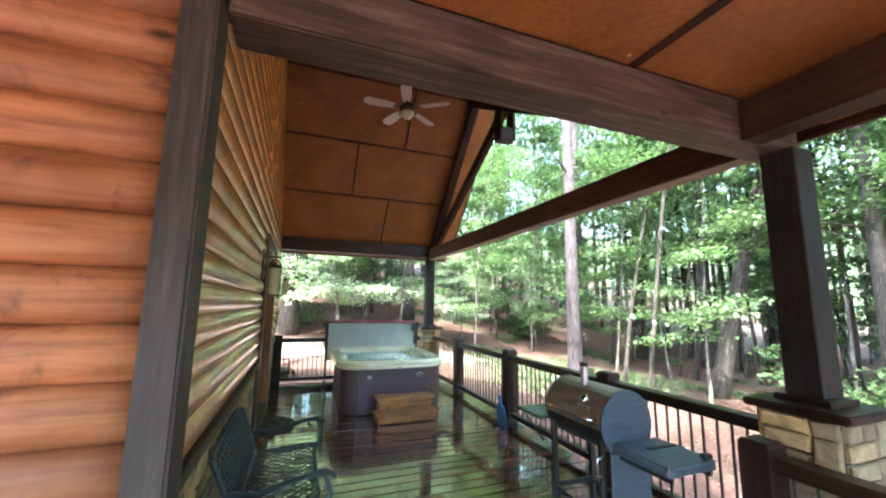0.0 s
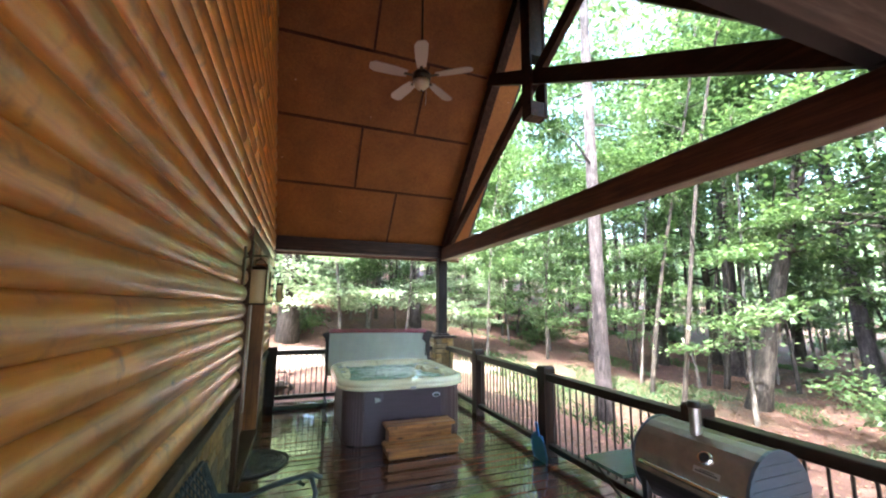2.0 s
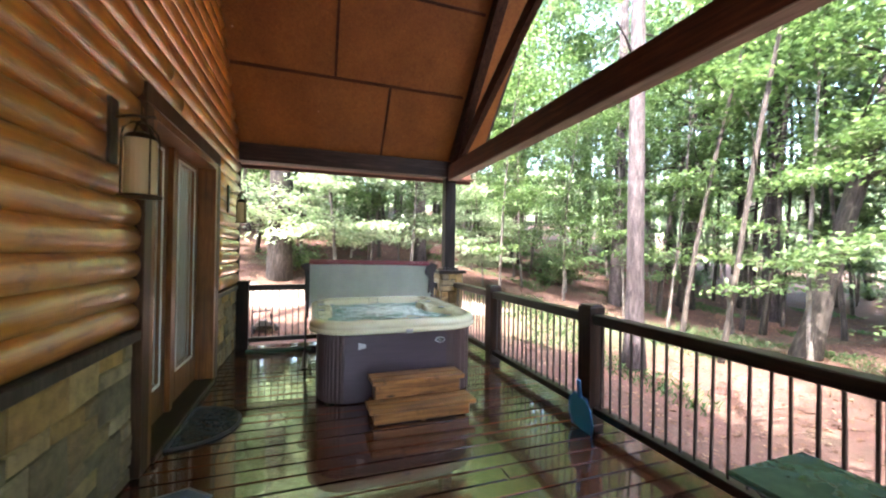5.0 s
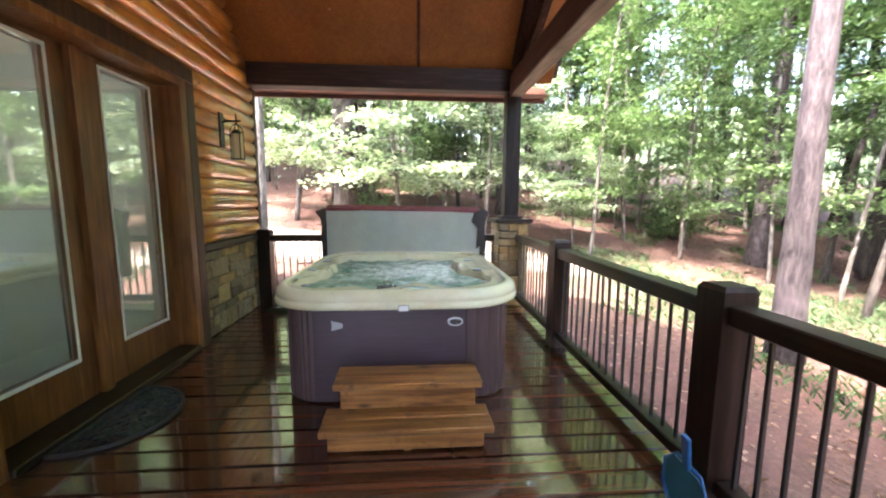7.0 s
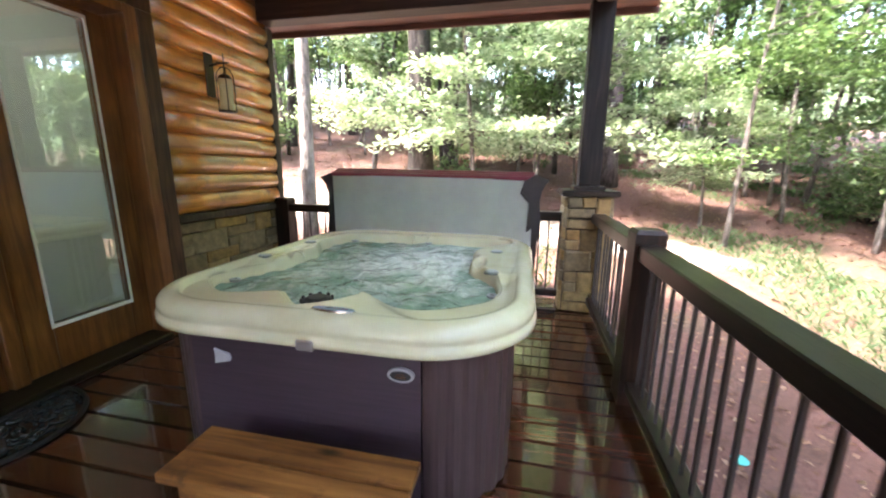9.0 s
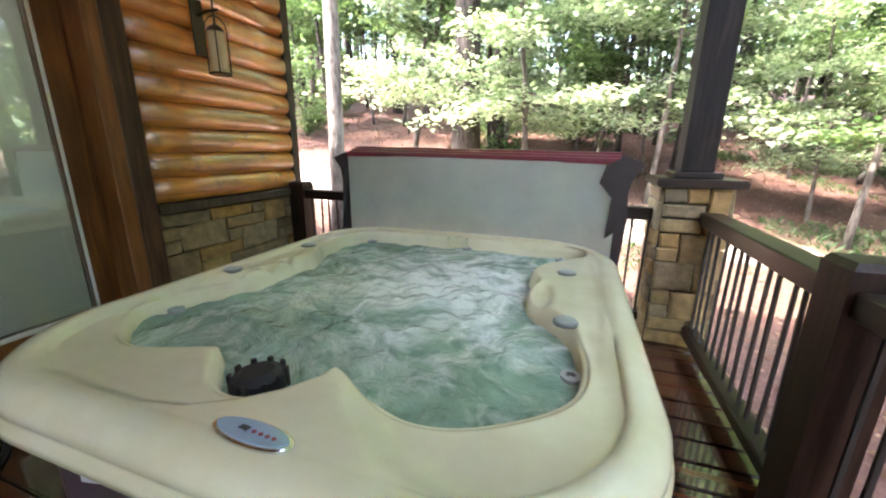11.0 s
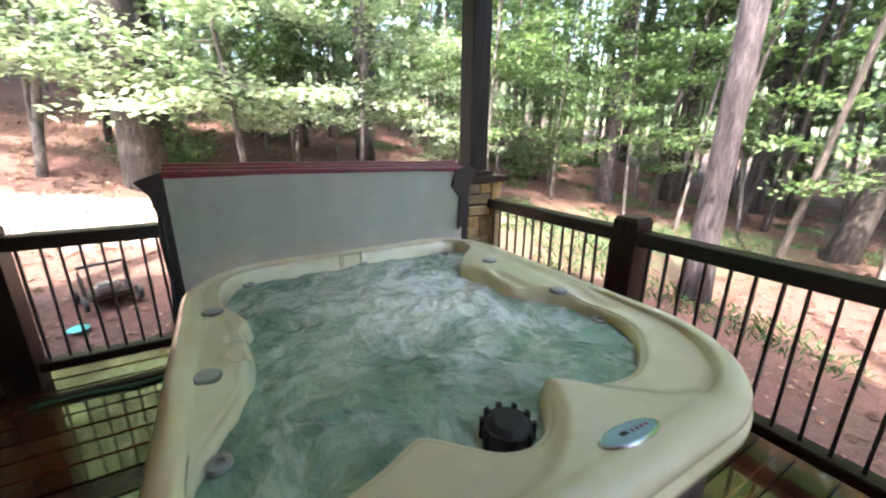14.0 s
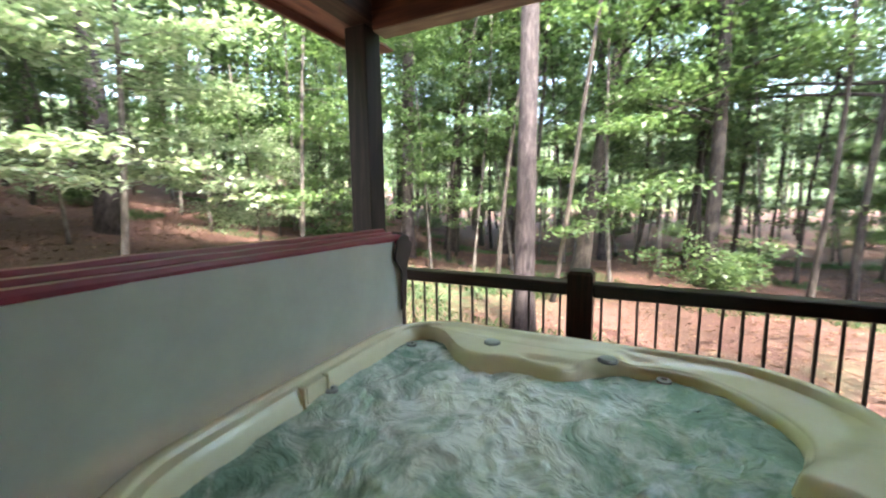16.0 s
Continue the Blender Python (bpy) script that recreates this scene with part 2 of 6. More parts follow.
def leaf(name, a, b, c, gloss=0.45):
    m = bpy.data.materials.new(name)
    m.use_nodes = True
    n, l = m.node_tree.nodes, m.node_tree.links
    p = n["Principled BSDF"]
    geo = n.new("ShaderNodeNewGeometry")
    col = ramp(n, l, geo.outputs["Random Per Island"], [(0.0, a), (0.55, b), (1.0, c)])
    l.new(col, p.inputs["Base Color"])
    p.inputs["Roughness"].default_value = gloss
    tr = n.new("ShaderNodeBsdfTranslucent")
    tcol = mix(n, l, 1.0, col, (1.15, 1.3, 0.9), "MULTIPLY")
    l.new(tcol, tr.inputs["Color"])
    ms = n.new("ShaderNodeMixShader")
    ms.inputs[0].default_value = 0.42
    l.new(p.outputs[0], ms.inputs[1])
    l.new(tr.outputs[0], ms.inputs[2])
    l.new(ms.outputs[0], n["Material Output"].inputs["Surface"])
    return m


LEAF = leaf("broad_leaf", (0.048, 0.088, 0.036), (0.092, 0.148, 0.062), (0.165, 0.23, 0.10))
# Direct sun on the maples is put into this near-white leaf colour.
LEAF_SUNLIT = leaf("sunlit_leaf", (0.16, 0.23, 0.14), (0.29, 0.35, 0.24), (0.46, 0.50, 0.41), 0.45)
LEAF_DARK = leaf("shade_leaf", (0.058, 0.095, 0.05), (0.11, 0.165, 0.08), (0.18, 0.24, 0.12))
GRASS = leaf("grass_blade", (0.028, 0.065, 0.022), (0.052, 0.105, 0.037), (0.09, 0.15, 0.058), 0.6)


def shell_mat():
    m, n, l, p = material("tub_shell", (0.62, 0.56, 0.38), 0.18, coat=0.3)
    v, _ = coords(n, l)
    a = noise_tex(n, l, v, 5, 4, 0.6)
    l.new(ramp(n, l, a, [(0.35, (0.72, 0.66, 0.43)), (0.7, (0.81, 0.76, 0.54))]), p.inputs["Base Color"])
    f = noise_tex(n, l, v, 160, 2, 0.5)
    bump(n, l, p, f, 0.05, 0.002)
    return m


SHELL = shell_mat()
# Leaf green lightened and greyed to paint in haze over the woods.
LEAF_HAZED = leaf("hazed_leaf", (0.095, 0.15, 0.08), (0.175, 0.24, 0.13), (0.27, 0.34, 0.21), 0.5)


def water_mat():
    """Green-grey water with torn streaks of foam that gather over the jets."""
    m, n, l, p = material("churned_water", (0.25, 0.40, 0.34), 0.06, spec=0.5)
    geo = n.new("ShaderNodeNewGeometry")
    pos = geo.outputs["Position"]

    def math_node(op, a, b=None, c=None):
        t = n.new("ShaderNodeMath")
        t.operation = op
        for sock, v in zip(t.inputs, (a, b, c)):
            if v is None:
                continue
            if isinstance(v, (int, float)):
                sock.default_value = v
            else:
                l.new(v, sock)
        return t.outputs[0]

    # the coordinates are swirled, so that streaks curl
    sw = n.new("ShaderNodeTexNoise")
    sw.inputs["Scale"].default_value, sw.inputs["Detail"].default_value = 2.6, 3
    l.new(pos, sw.inputs["Vector"])
    off = n.new("ShaderNodeVectorMath")
    off.operation = "MULTIPLY_ADD"
    off.inputs[1].default_value = (0.30, 0.30, 0.0)
    l.new(sw.outputs["Color"], off.inputs[0])
    l.new(pos, off.inputs[2])
    swirled = off.outputs[0]
    vein_n = noise_tex(n, l, swirled, 2.6, 7, 0.62, 0.5)
    vein = math_node("SUBTRACT", 1.0, math_node("MULTIPLY", math_node("ABSOLUTE", math_node("SUBTRACT", vein_n, 0.5)), 7.0))
    fine_n = noise_tex(n, l, swirled, 10, 4, 0.6, 0.3)
    fine = math_node("SUBTRACT", 1.0, math_node("MULTIPLY", math_node("ABSOLUTE", math_node("SUBTRACT", fine_n, 0.5)), 9.0))
    dist = n.new("ShaderNodeVectorMath")
    dist.operation = "DISTANCE"
    dist.inputs[1].default_value = (1.72, 7.10, 0.64)
    l.new(pos, dist.inputs[0])
    boil = n.new("ShaderNodeMapRange")
    boil.inputs["From Min"].default_value, boil.inputs["From Max"].default_value = 0.05, 0.75
    boil.inputs["To Min"].default_value, boil.inputs["To Max"].default_value = 0.42, -0.20
    l.new(dist.outputs["Value"], boil.inputs["Value"])
    foam = math_node("ADD", math_node("MULTIPLY", math_node("MAXIMUM", vein, 0.0), 0.52), math_node("MULTIPLY", math_node("MAXIMUM", fine, 0.0), 0.16))
    foam = math_node("ADD", foam, boil.outputs[0])
    body = ramp(n, l, noise_tex(n, l, pos, 3.0, 4, 0.55, 0.3), [(0.35, (0.19, 0.32, 0.25)), (0.65, (0.30, 0.44, 0.35))])
    body = mix(n, l, 0.5, body, ramp(n, l, fine_n, [(0.38, (0.55, 0.65, 0.60)), (0.62, (1.30, 1.25, 1.20))]), "MULTIPLY")
    fm = ramp(n, l, foam, [(0.20, (0, 0, 0)), (0.50, (0.38, 0.38, 0.38)), (0.80, (1, 1, 1))])
    l.new(mix(n, l, fm, body, (0.86, 0.92, 0.87)), p.inputs["Base Color"])
    h = math_node("MULTIPLY_ADD", noise_tex(n, l, swirled, 5.5, 4, 0.55, 0.4), 2.4, fine_n)
    bump(n, l, p, h, 0.8, 0.028)
    return m


WATER = water_mat()


def panel_mat(name, base, rough=0.45, scale=(1, 1, 30), var=0.2):
    m, n, l, p = material(name, base, rough)
    v, _ = coords(n, l, scale)
    a = noise_tex(n, l, v, 3, 4, 0.6)
    l.new(ramp(n, l, a, [(0.3, tuple(c * (1 - var) for c in base)), (0.7, tuple(c * (1 + var) for c in base))]), p.inputs["Base Color"])
    bump(n, l, p, a, 0.15, 0.003)
    return m


PANEL = panel_mat("tub_panel", (0.062, 0.038, 0.050))
PANEL_CORNER = panel_mat("tub_corner_panel", (0.080, 0.046, 0.046), 0.45, (30, 30, 1))
COVER = panel_mat("cover_vinyl", (0.76, 0.80, 0.72), 0.5, (2, 2, 2), 0.06)
MAROON = panel_mat("maroon_vinyl", (0.20, 0.025, 0.045), 0.4, (4, 4, 4))
FLAP = panel_mat("dark_flap", (0.028, 0.018, 0.018), 0.55, (9, 9, 9))
BLACK = material("black_metal", (0.012, 0.012, 0.013), 0.4, 0.0)[0]
IRON = panel_mat("baluster_iron", (0.02, 0.016, 0.014), 0.5, (9, 9, 9))
GRILL_PAINT = panel_mat("grill_bronze", (0.22, 0.165, 0.12), 0.34, (4, 4, 4))
GRILL_PAINT.node_tree.nodes["Principled BSDF"].inputs["Metallic"].default_value = 0.55
GRILL_BLUE = panel_mat("grill_end_enamel", (0.05, 0.068, 0.085), 0.4, (4, 4, 20))
CHROME = material("chrome", (0.75, 0.75, 0.76), 0.16, 1.0)[0]
STEEL = material("worn_steel", (0.42, 0.40, 0.38), 0.35, 0.9)[0]
BENCH = panel_mat("bench_iron", (0.028, 0.042, 0.045), 0.4, (9, 9, 9))
DISC_TEAL = material("pale_teal_plastic", (0.05, 0.36, 0.33), 0.4)[0]
TEAL = material("teal_plastic", (0.02, 0.19, 0.27), 0.3)[0]
BLUEP = material("blue_plastic", (0.02, 0.13, 0.36), 0.3)[0]
RUBBER = material("black_rubber", (0.015, 0.015, 0.016), 0.6)[0]
WHITE = material("white_paint", (0.75, 0.74, 0.70), 0.5)[0]
FAN_WOOD = material("fan_blade_finish", (0.42, 0.33, 0.29), 0.4)[0]
BRASS = material("aged_bronze", (0.06, 0.045, 0.03), 0.4, 0.8)[0]
GREY_CAP = material("valve_grey", (0.32, 0.33, 0.31), 0.35)[0]
EMBLEM = material("brushed_emblem", (0.50, 0.50, 0.52), 0.5, 0.1)[0]
VALVE_RING = material("valve_ring", (0.16, 0.16, 0.15), 0.3, 0.3)[0]
DISPLAY = material("control_face", (0.36, 0.52, 0.70), 0.2, 0.3)[0]


def blind_mat():
    """Thin pale slats that let some of the added room light through."""
    m, n, l, p = material("blind_slat", (0.84, 0.87, 0.83), 0.6)
    t, ms = n.new("ShaderNodeBsdfTranslucent"), n.new("ShaderNodeMixShader")
    t.inputs["Color"].default_value = (0.78, 0.84, 0.82, 1)
    ms.inputs[0].default_value = 0.35
    l.new(p.outputs[0], ms.inputs[1])
    l.new(t.outputs[0], ms.inputs[2])
    l.new(ms.outputs[0], n["Material Output"].inputs["Surface"])
    return m


BLIND = blind_mat()
MAT_BACK = material("wet_mat_backing", (0.022, 0.022, 0.021), 0.18)[0]
MAT_RUBBER = material("wet_mat_rubber", (0.02, 0.024, 0.024), 0.25)[0]
DARK_IN = material("dark_interior", (0.05, 0.04, 0.035), 0.9)[0]
GREEN_HOSE = material("green_hose", (0.03, 0.13, 0.08), 0.45)[0]
ROOF = material("shingle_brown", (0.07, 0.06, 0.055), 0.9)[0]


def amber_glass():
    m, n, l, p = material("seeded_lantern_glass", (0.68, 0.55, 0.32), 0.25)
    p.inputs["Transmission Weight"].default_value = 0.25
    return m


LANTERN_GLASS = amber_glass()


def glass():
    m, n, l, p = material("window_glass", (1, 1, 1), 0.02)
    g = n.new("ShaderNodeBsdfGlossy")
    g.inputs["Roughness"].default_value = 0.02
    g.inputs["Color"].default_value = (0.92, 0.97, 0.95, 1)
    t = n.new("ShaderNodeBsdfTransparent")
    t.inputs["Color"].default_value = (0.95, 0.97, 0.96, 1)
    f = n.new("ShaderNodeLayerWeight")
    f.inputs["Blend"].default_value = 0.35
    sq = n.new("ShaderNodeMath")
    sq.operation = "MULTIPLY_ADD"
    sq.inputs[1].default_value, sq.inputs[2].default_value = 0.45, 0.14
    l.new(f.outputs["Facing"], sq.inputs[0])
    ms = n.new("ShaderNodeMixShader")
    l.new(sq.outputs[0], ms.inputs[0])
    l.new(t.outputs[0], ms.inputs[1])
    l.new(g.outputs[0], ms.inputs[2])
    l.new(ms.outputs[0], n["Material Output"].inputs["Surface"])
    return m


GLASS = glass()


# ---- mesh helpers ----
def to_mesh(name, bm, mat, smooth=False):
    me = bpy.data.meshes.new(name)
    bm.to_mesh(me)
    bm.free()
    me.materials.append(mat)
    if smooth:
        me.polygons.foreach_set("use_smooth", [True] * len(me.polygons))
    return me


def part(name, bm, mat, parent=None, label="", smooth=False, kind="", category="", group=""):
    ob = new(name, to_mesh(name, bm, mat, smooth))
    if parent is not None:
        ob.parent = parent
    return tagged(ob, label, category, group, kind)


def thing(name, label, category, at=(0, 0, 0), group="", rz=0.0):
    ob = new(name)
    ob.location = at
    ob.rotation_euler = (0, 0, radians(rz))
    return tagged(ob, label, category, group)


def add_box(bm, lo, hi, bevel=0.0, m=None):
    """A box from corner lo to corner hi, its edges bevelled."""
    lo, hi = Vector(lo), Vector(hi)
    mat = Matrix.Translation((lo + hi) / 2) @ Matrix.Diagonal((*(hi - lo), 1))
    if m is not None:
        mat = m @ mat
    r = bmesh.ops.create_cube(bm, size=1, matrix=mat)
    if bevel > 0:
        vs = set(r["verts"])
        es = [e for v in vs for e in v.link_edges if e.other_vert(v) in vs]
        bmesh.ops.bevel(bm, geom=list(set(es)), offset=bevel, segments=2 if bevel > 0.006 else 1, affect="EDGES")
    return bm


def boxes(*rows, bevel=0.0):
    bm = bmesh.new()
    for lo, hi in rows:
        add_box(bm, lo, hi, bevel)
    return bm


def add_tube(bm, pts, radii, sides=8, caps=True):
    """A tube through pts with a radius for each."""
    if isinstance(radii, (int, float)):
        radii = [radii] * len(pts)
    pts = [Vector(p) for p in pts]
    rings = []
    up = Vector((0.31, 0.17, 0.93)).normalized()
    for i, (p, r) in enumerate(zip(pts, radii)):
        d = (pts[min(i + 1, len(pts) - 1)] - pts[max(i - 1, 0)]).normalized()
        a = d.cross(up)
        if a.length < 0.2:
            a = d.cross(Vector((1, 0, 0)))
        a.normalize()
        b = d.cross(a)
        rings.append([bm.verts.new(p + r * (math.cos(t) * a + math.sin(t) * b)) for t in (2 * math.pi * k / sides for k in range(sides))])
    for r0, r1 in zip(rings, rings[1:]):
        for k in range(sides):
            bm.faces.new((r0[k], r0[(k + 1) % sides], r1[(k + 1) % sides], r1[k]))
    if caps:
        bm.faces.new(rings[0][::-1])
        bm.faces.new(rings[-1])
    return bm


def tube(pts, radii, sides=8):
    return add_tube(bmesh.new(), pts, radii, sides)


def prism(poly, axis, a, b):
    """Poly (2D, counter-clockwise) drawn out along axis x, y or z from a to b."""
    bm = bmesh.new()
    def place(u, v, w):
        return {"x": (w, u, v), "y": (u, w, v), "z": (u, v, w)}[axis]
    r0 = [bm.verts.new(place(u, v, a)) for u, v in poly]
    r1 = [bm.verts.new(place(u, v, b)) for u, v in poly]
    n = len(poly)
    for i in range(n):
        bm.faces.new((r0[i], r0[(i + 1) % n], r1[(i + 1) % n], r1[i]))
    bm.faces.new(r0[::-1])
    bm.faces.new(r1)
    bmesh.ops.recalc_face_normals(bm, faces=bm.faces[:])
    return bm


def bar_between(p, q, w, h, bevel=0.004):
    """A squared timber from p to q, w wide (level) and h high."""
    p, q = Vector(p), Vector(q)
    d = (q - p)
    rot = d.to_track_quat("X", "Z").to_matrix().to_4x4()
    bm = bmesh.new()
    add_box(bm, (0, -w / 2, -h / 2), (d.length, w / 2, h / 2), bevel, Matrix.Translation(p) @ rot)
    return bm


def lathe(profile, sides=24, centre=(0, 0)):
    """A turned shape about the z axis; profile of (radius, z)."""
    bm = bmesh.new()
    rings = []
    for r, z in profile:
        rings.append([bm.verts.new((centre[0] + r * math.cos(2 * math.pi * k / sides), centre[1] + r * math.sin(2 * math.pi * k / sides), z)) for k in range(sides)])
    for r0, r1 in zip(rings, rings[1:]):
        for k in range(sides):
            bm.faces.new((r0[k], r0[(k + 1) % sides], r1[(k + 1) % sides], r1[k]))
    bm.faces.new(rings[0][::-1])
    bm.faces.new(rings[-1])
    bmesh.ops.recalc_face_normals(bm, faces=bm.faces[:])
    return bm


# ---- ground and woods floor ----
def ground_z(x, y):
    z = 0.6 - 0.075 * x + 0.2 * (y - 13.4)
    z = -0.85 + 0.5 * ((z + 0.85) + math.sqrt((z + 0.85) ** 2 + 0.08))
    z = min(z, 9.0 - 3.0 * math.exp(-max(0.0, z - 6.0) / 3.0)) if z > 6.0 else z
    return z + 0.05 * noise.noise((x * 0.5, y * 0.5, 0)) + 0.02 * noise.noise((x * 2.1, y * 2.1, 3))


def sand_amount(x, y):
    """A worn sandy track that curves round the deck."""
    if x < 3.5:
        mid, half = 11.9 + 0.02 * (x + 2) ** 2 * 0.5, 1.15
        d = abs(y - mid)
    else:
        mid, half = 11.9 - 0.16 * (x - 3.5) - 0.045 * (x - 3.5) ** 2, 0.75
        d = abs(y - mid) * 0.85 + max(0.0, x - 4.6) * 0.45
    return max(0.0, min(1.0, 1.25 - d / half)) if x < 11 else 0.0


def grassy_amount(x, y):
    """Thin grass in the open strip beside the track."""
    return max(0.0, min(1.0, 1.3 - math.hypot((x - 7.6) / 3.6, (y - 10.3 + 0.35 * (x - 7.6)) / 2.0)))


def build_ground():
    xs = list(np.concatenate([np.arange(-60, -12, 3.0), np.arange(-12, 22, 0.35), np.arange(22, 120, 4.0)]))
    ys = list(np.concatenate([np.arange(-60, -6, 3.0), np.arange(-6, 24, 0.35), np.arange(24, 130, 4.0)]))
    vs = [(x, y, ground_z(x, y)) for y in ys for x in xs]
    w = len(xs)
    fs = [(j * w + i, j * w + i + 1, (j + 1) * w + i + 1, (j + 1) * w + i) for j in range(len(ys) - 1) for i in range(w - 1)]
    me = bpy.data.meshes.new("ground")
    me.from_pydata(vs, [], fs)
    me.polygons.foreach_set("use_smooth", [True] * len(fs))
    a = me.attributes.new("sand", "FLOAT", "POINT")
    a.data.foreach_set("value", [sand_amount(x, y) for x, y, _ in vs])
    b = me.attributes.new("grassy", "FLOAT", "POINT")
    b.data.foreach_set("value", [grassy_amount(x, y) for x, y, _ in vs])
    me.materials.append(GROUND)
    tagged(new("ground", me), "red clay and pine-straw ground with a worn sandy track", "ground", kind="structure")


build_ground()


def build_backdrop():
    m = bpy.data.materials.new("hazy_far_woods")
    m.use_nodes = True
    n, l = m.node_tree.nodes, m.node_tree.links
    p = n["Principled BSDF"]
    geo = n.new("ShaderNodeNewGeometry")
    mp = n.new("ShaderNodeMapping")
    mp.inputs["Scale"].default_value = (1, 1, 0.35)
    l.new(geo.outputs["Position"], mp.inputs["Vector"])
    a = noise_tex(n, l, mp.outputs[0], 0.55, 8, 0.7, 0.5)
    # Sunlit haze and shaded gaps of the distant trees are coloured in here.
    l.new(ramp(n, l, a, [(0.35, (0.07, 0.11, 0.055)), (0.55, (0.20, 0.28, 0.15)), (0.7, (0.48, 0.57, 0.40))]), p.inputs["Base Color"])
    p.inputs["Roughness"].default_value = 1.0
    bm = bmesh.new()
    ring = []
    for k in range(97):
        t = 2 * math.pi * k / 96
        r = 88 + 3 * math.sin(5 * t)
        h = 17 + 3 * noise.noise((math.cos(t) * 4, math.sin(t) * 4, 1))
        ring.append((bm.verts.new((r * math.cos(t), 6 + r * math.sin(t), -4)), bm.verts.new((r * math.cos(t), 6 + r * math.sin(t), h))))
    for (a0, a1), (b0, b1) in zip(ring, ring[1:]):
        bm.faces.new((b0, a0, a1, b1))
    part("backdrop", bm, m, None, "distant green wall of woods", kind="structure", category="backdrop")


build_backdrop()

# ---- house wall ----
WX, CREST = -0.25, -0.195       # back of the logs, crest of the logs
PITCH, LOG0 = 0.148, 0.862
EAVE_Y, EAVE_Z, SLOPE, RIDGE_Y = 8.33, 2.75, 1.05, 5.17
NEAR_Y = 2 * RIDGE_Y - EAVE_Y


def roof_z(y):
    return EAVE_Z + SLOPE * (EAVE_Y - RIDGE_Y - abs(y - RIDGE_Y))


def structure(name, bm, mat, label="", category="", parent=None):
    if parent is not None:
        return part(name, bm, mat, parent, label)
    return part(name, bm, mat, parent, label, kind="structure", category=category or name.rstrip("_0123456789"))


wall_west = structure("wall_west", boxes(((-0.45, 1.96, -0.25), (WX, 5.44, 2.8)), ((-0.45, 7.10, -0.25), (WX, 8.42, 2.8)),
                                          ((-0.45, 5.44, 2.28), (WX, 7.10, 2.8))), DARK_IN,
                      "orange varnished log-sided house wall over a stone base", "wall")
gable = prism([(NEAR_Y - 0.3, 2.802), (EAVE_Y + 0.08, 2.802), (RIDGE_Y, roof_z(RIDGE_Y) + 0.05)], "x", -0.45, WX)
structure("wall_gable_core", gable, DARK_IN, "upper gable of the log house wall", "wall")
wall_south = structure("wall_south", boxes(((-4.6, 1.90, -0.25), (-0.452, 2.1, 3.0))), DARK_IN, "log-sided return wall of the house", "wall")
# the rest of the house closes the place
structure("wall_house_rear", boxes(((-9.0, 8.25, -0.9), (-0.452, 8.40, 3.2)), ((-9.2, 1.9, -0.9), (-9.0, 8.4, 3.2)), ((-9.0, 1.9, -0.9), (-4.6, 2.1, 3.2))),
          LOGX, "plain outer walls of the log house", "wall")
structure("roof_house", prism([(1.2, 3.1), (8.9, 3.1), (5.05, 6.6)], "x", -9.6, -0.46), ROOF, "brown shingled roof of the house", "roof")
structure("wall_inside_dark", boxes(((-1.6, 5.2, -0.2), (-1.55, 7.3, 2.4))), DARK_IN, "dark room wall behind the glass doors", "wall")


def log_profile(flip=False):
    pts = []
    n = 9
    for k in range(n + 1):
        a = -math.pi / 2 + math.pi * k / n
        pts.append((0.064 * math.cos(a) ** 0.75 if math.cos(a) > 1e-6 else 0.0, PITCH / 2 + 0.5 * (PITCH + 0.004) * math.sin(a)))
    return pts


def log_course(name, y0, y1, z, parent, axis="y", x0=WX, mat=None):
    """One half-round log course, slightly uneven along its length."""
    bm = bmesh.new()
    prof = log_profile()
    n = max(2, int((y1 - y0) / 0.25))
    rings = []
    seed = z * 7.3
    for i in range(n + 1):
        s = y0 + (y1 - y0) * i / n
        w = 1 + 0.05 * noise.noise((s * 1.3, seed, 0))
        dz = 0.004 * noise.noise((s * 0.7, seed, 5))
        row = []
        for u, v in prof:
            uu = u * w
            row.append(bm.verts.new((x0 + uu, s, z + v + dz) if axis == "y" else (s, x0 - uu, z + v + dz)))
        rings.append(row)
    for r0, r1 in zip(rings, rings[1:]):
        for k in range(len(prof) - 1):
            bm.faces.new((r0[k], r1[k], r1[k + 1], r0[k + 1]) if axis == "y" else (r0[k], r0[k + 1], r1[k + 1], r1[k]))
    for r in (rings[0], rings[-1]):
        try:
            bm.faces.new(r)
        except ValueError:
            pass
    bmesh.ops.recalc_face_normals(bm, faces=bm.faces[:])
    part(name, bm, mat or LOG, parent, smooth=True)


k = 0
while True:
    z = LOG0 + PITCH * k
    k += 1
    lo, hi = 1.935, 8.385
    if z + PITCH > roof_z(NEAR_Y) - 0.05:
        room = (z + PITCH - EAVE_Z) / SLOPE
        lo, hi = max(lo, NEAR_Y + room), min(hi, EAVE_Y - room)
    if hi - lo < 0.3:
        break
    if z < 2.27:
        log_course("log", lo, 5.36, z, wall_west)
        log_course("log", 7.20, hi, z, wall_west)
    else:
        cut = lo + (hi - lo) * random.uniform(0.3, 0.7)
        log_course("log", lo, cut - 0.001, z, wall_west)
        log_course("log", cut + 0.001, hi, z, wall_west)
for k in range(-5, 13):
    z = LOG0 + PITCH * k
    log_course("log", -4.5, -0.166, z, wall_south, "x", 1.90, LOGX)

structure("trim_stone_ledge", boxes(((-0.25, 1.94, 0.80), (-0.175, 5.36, 0.858)), ((-0.25, 7.20, 0.80), (-0.175, 8.385, 0.858)), bevel=0.006), TRIM_Z,
          "weathered ledge board above the stone base", "trim")
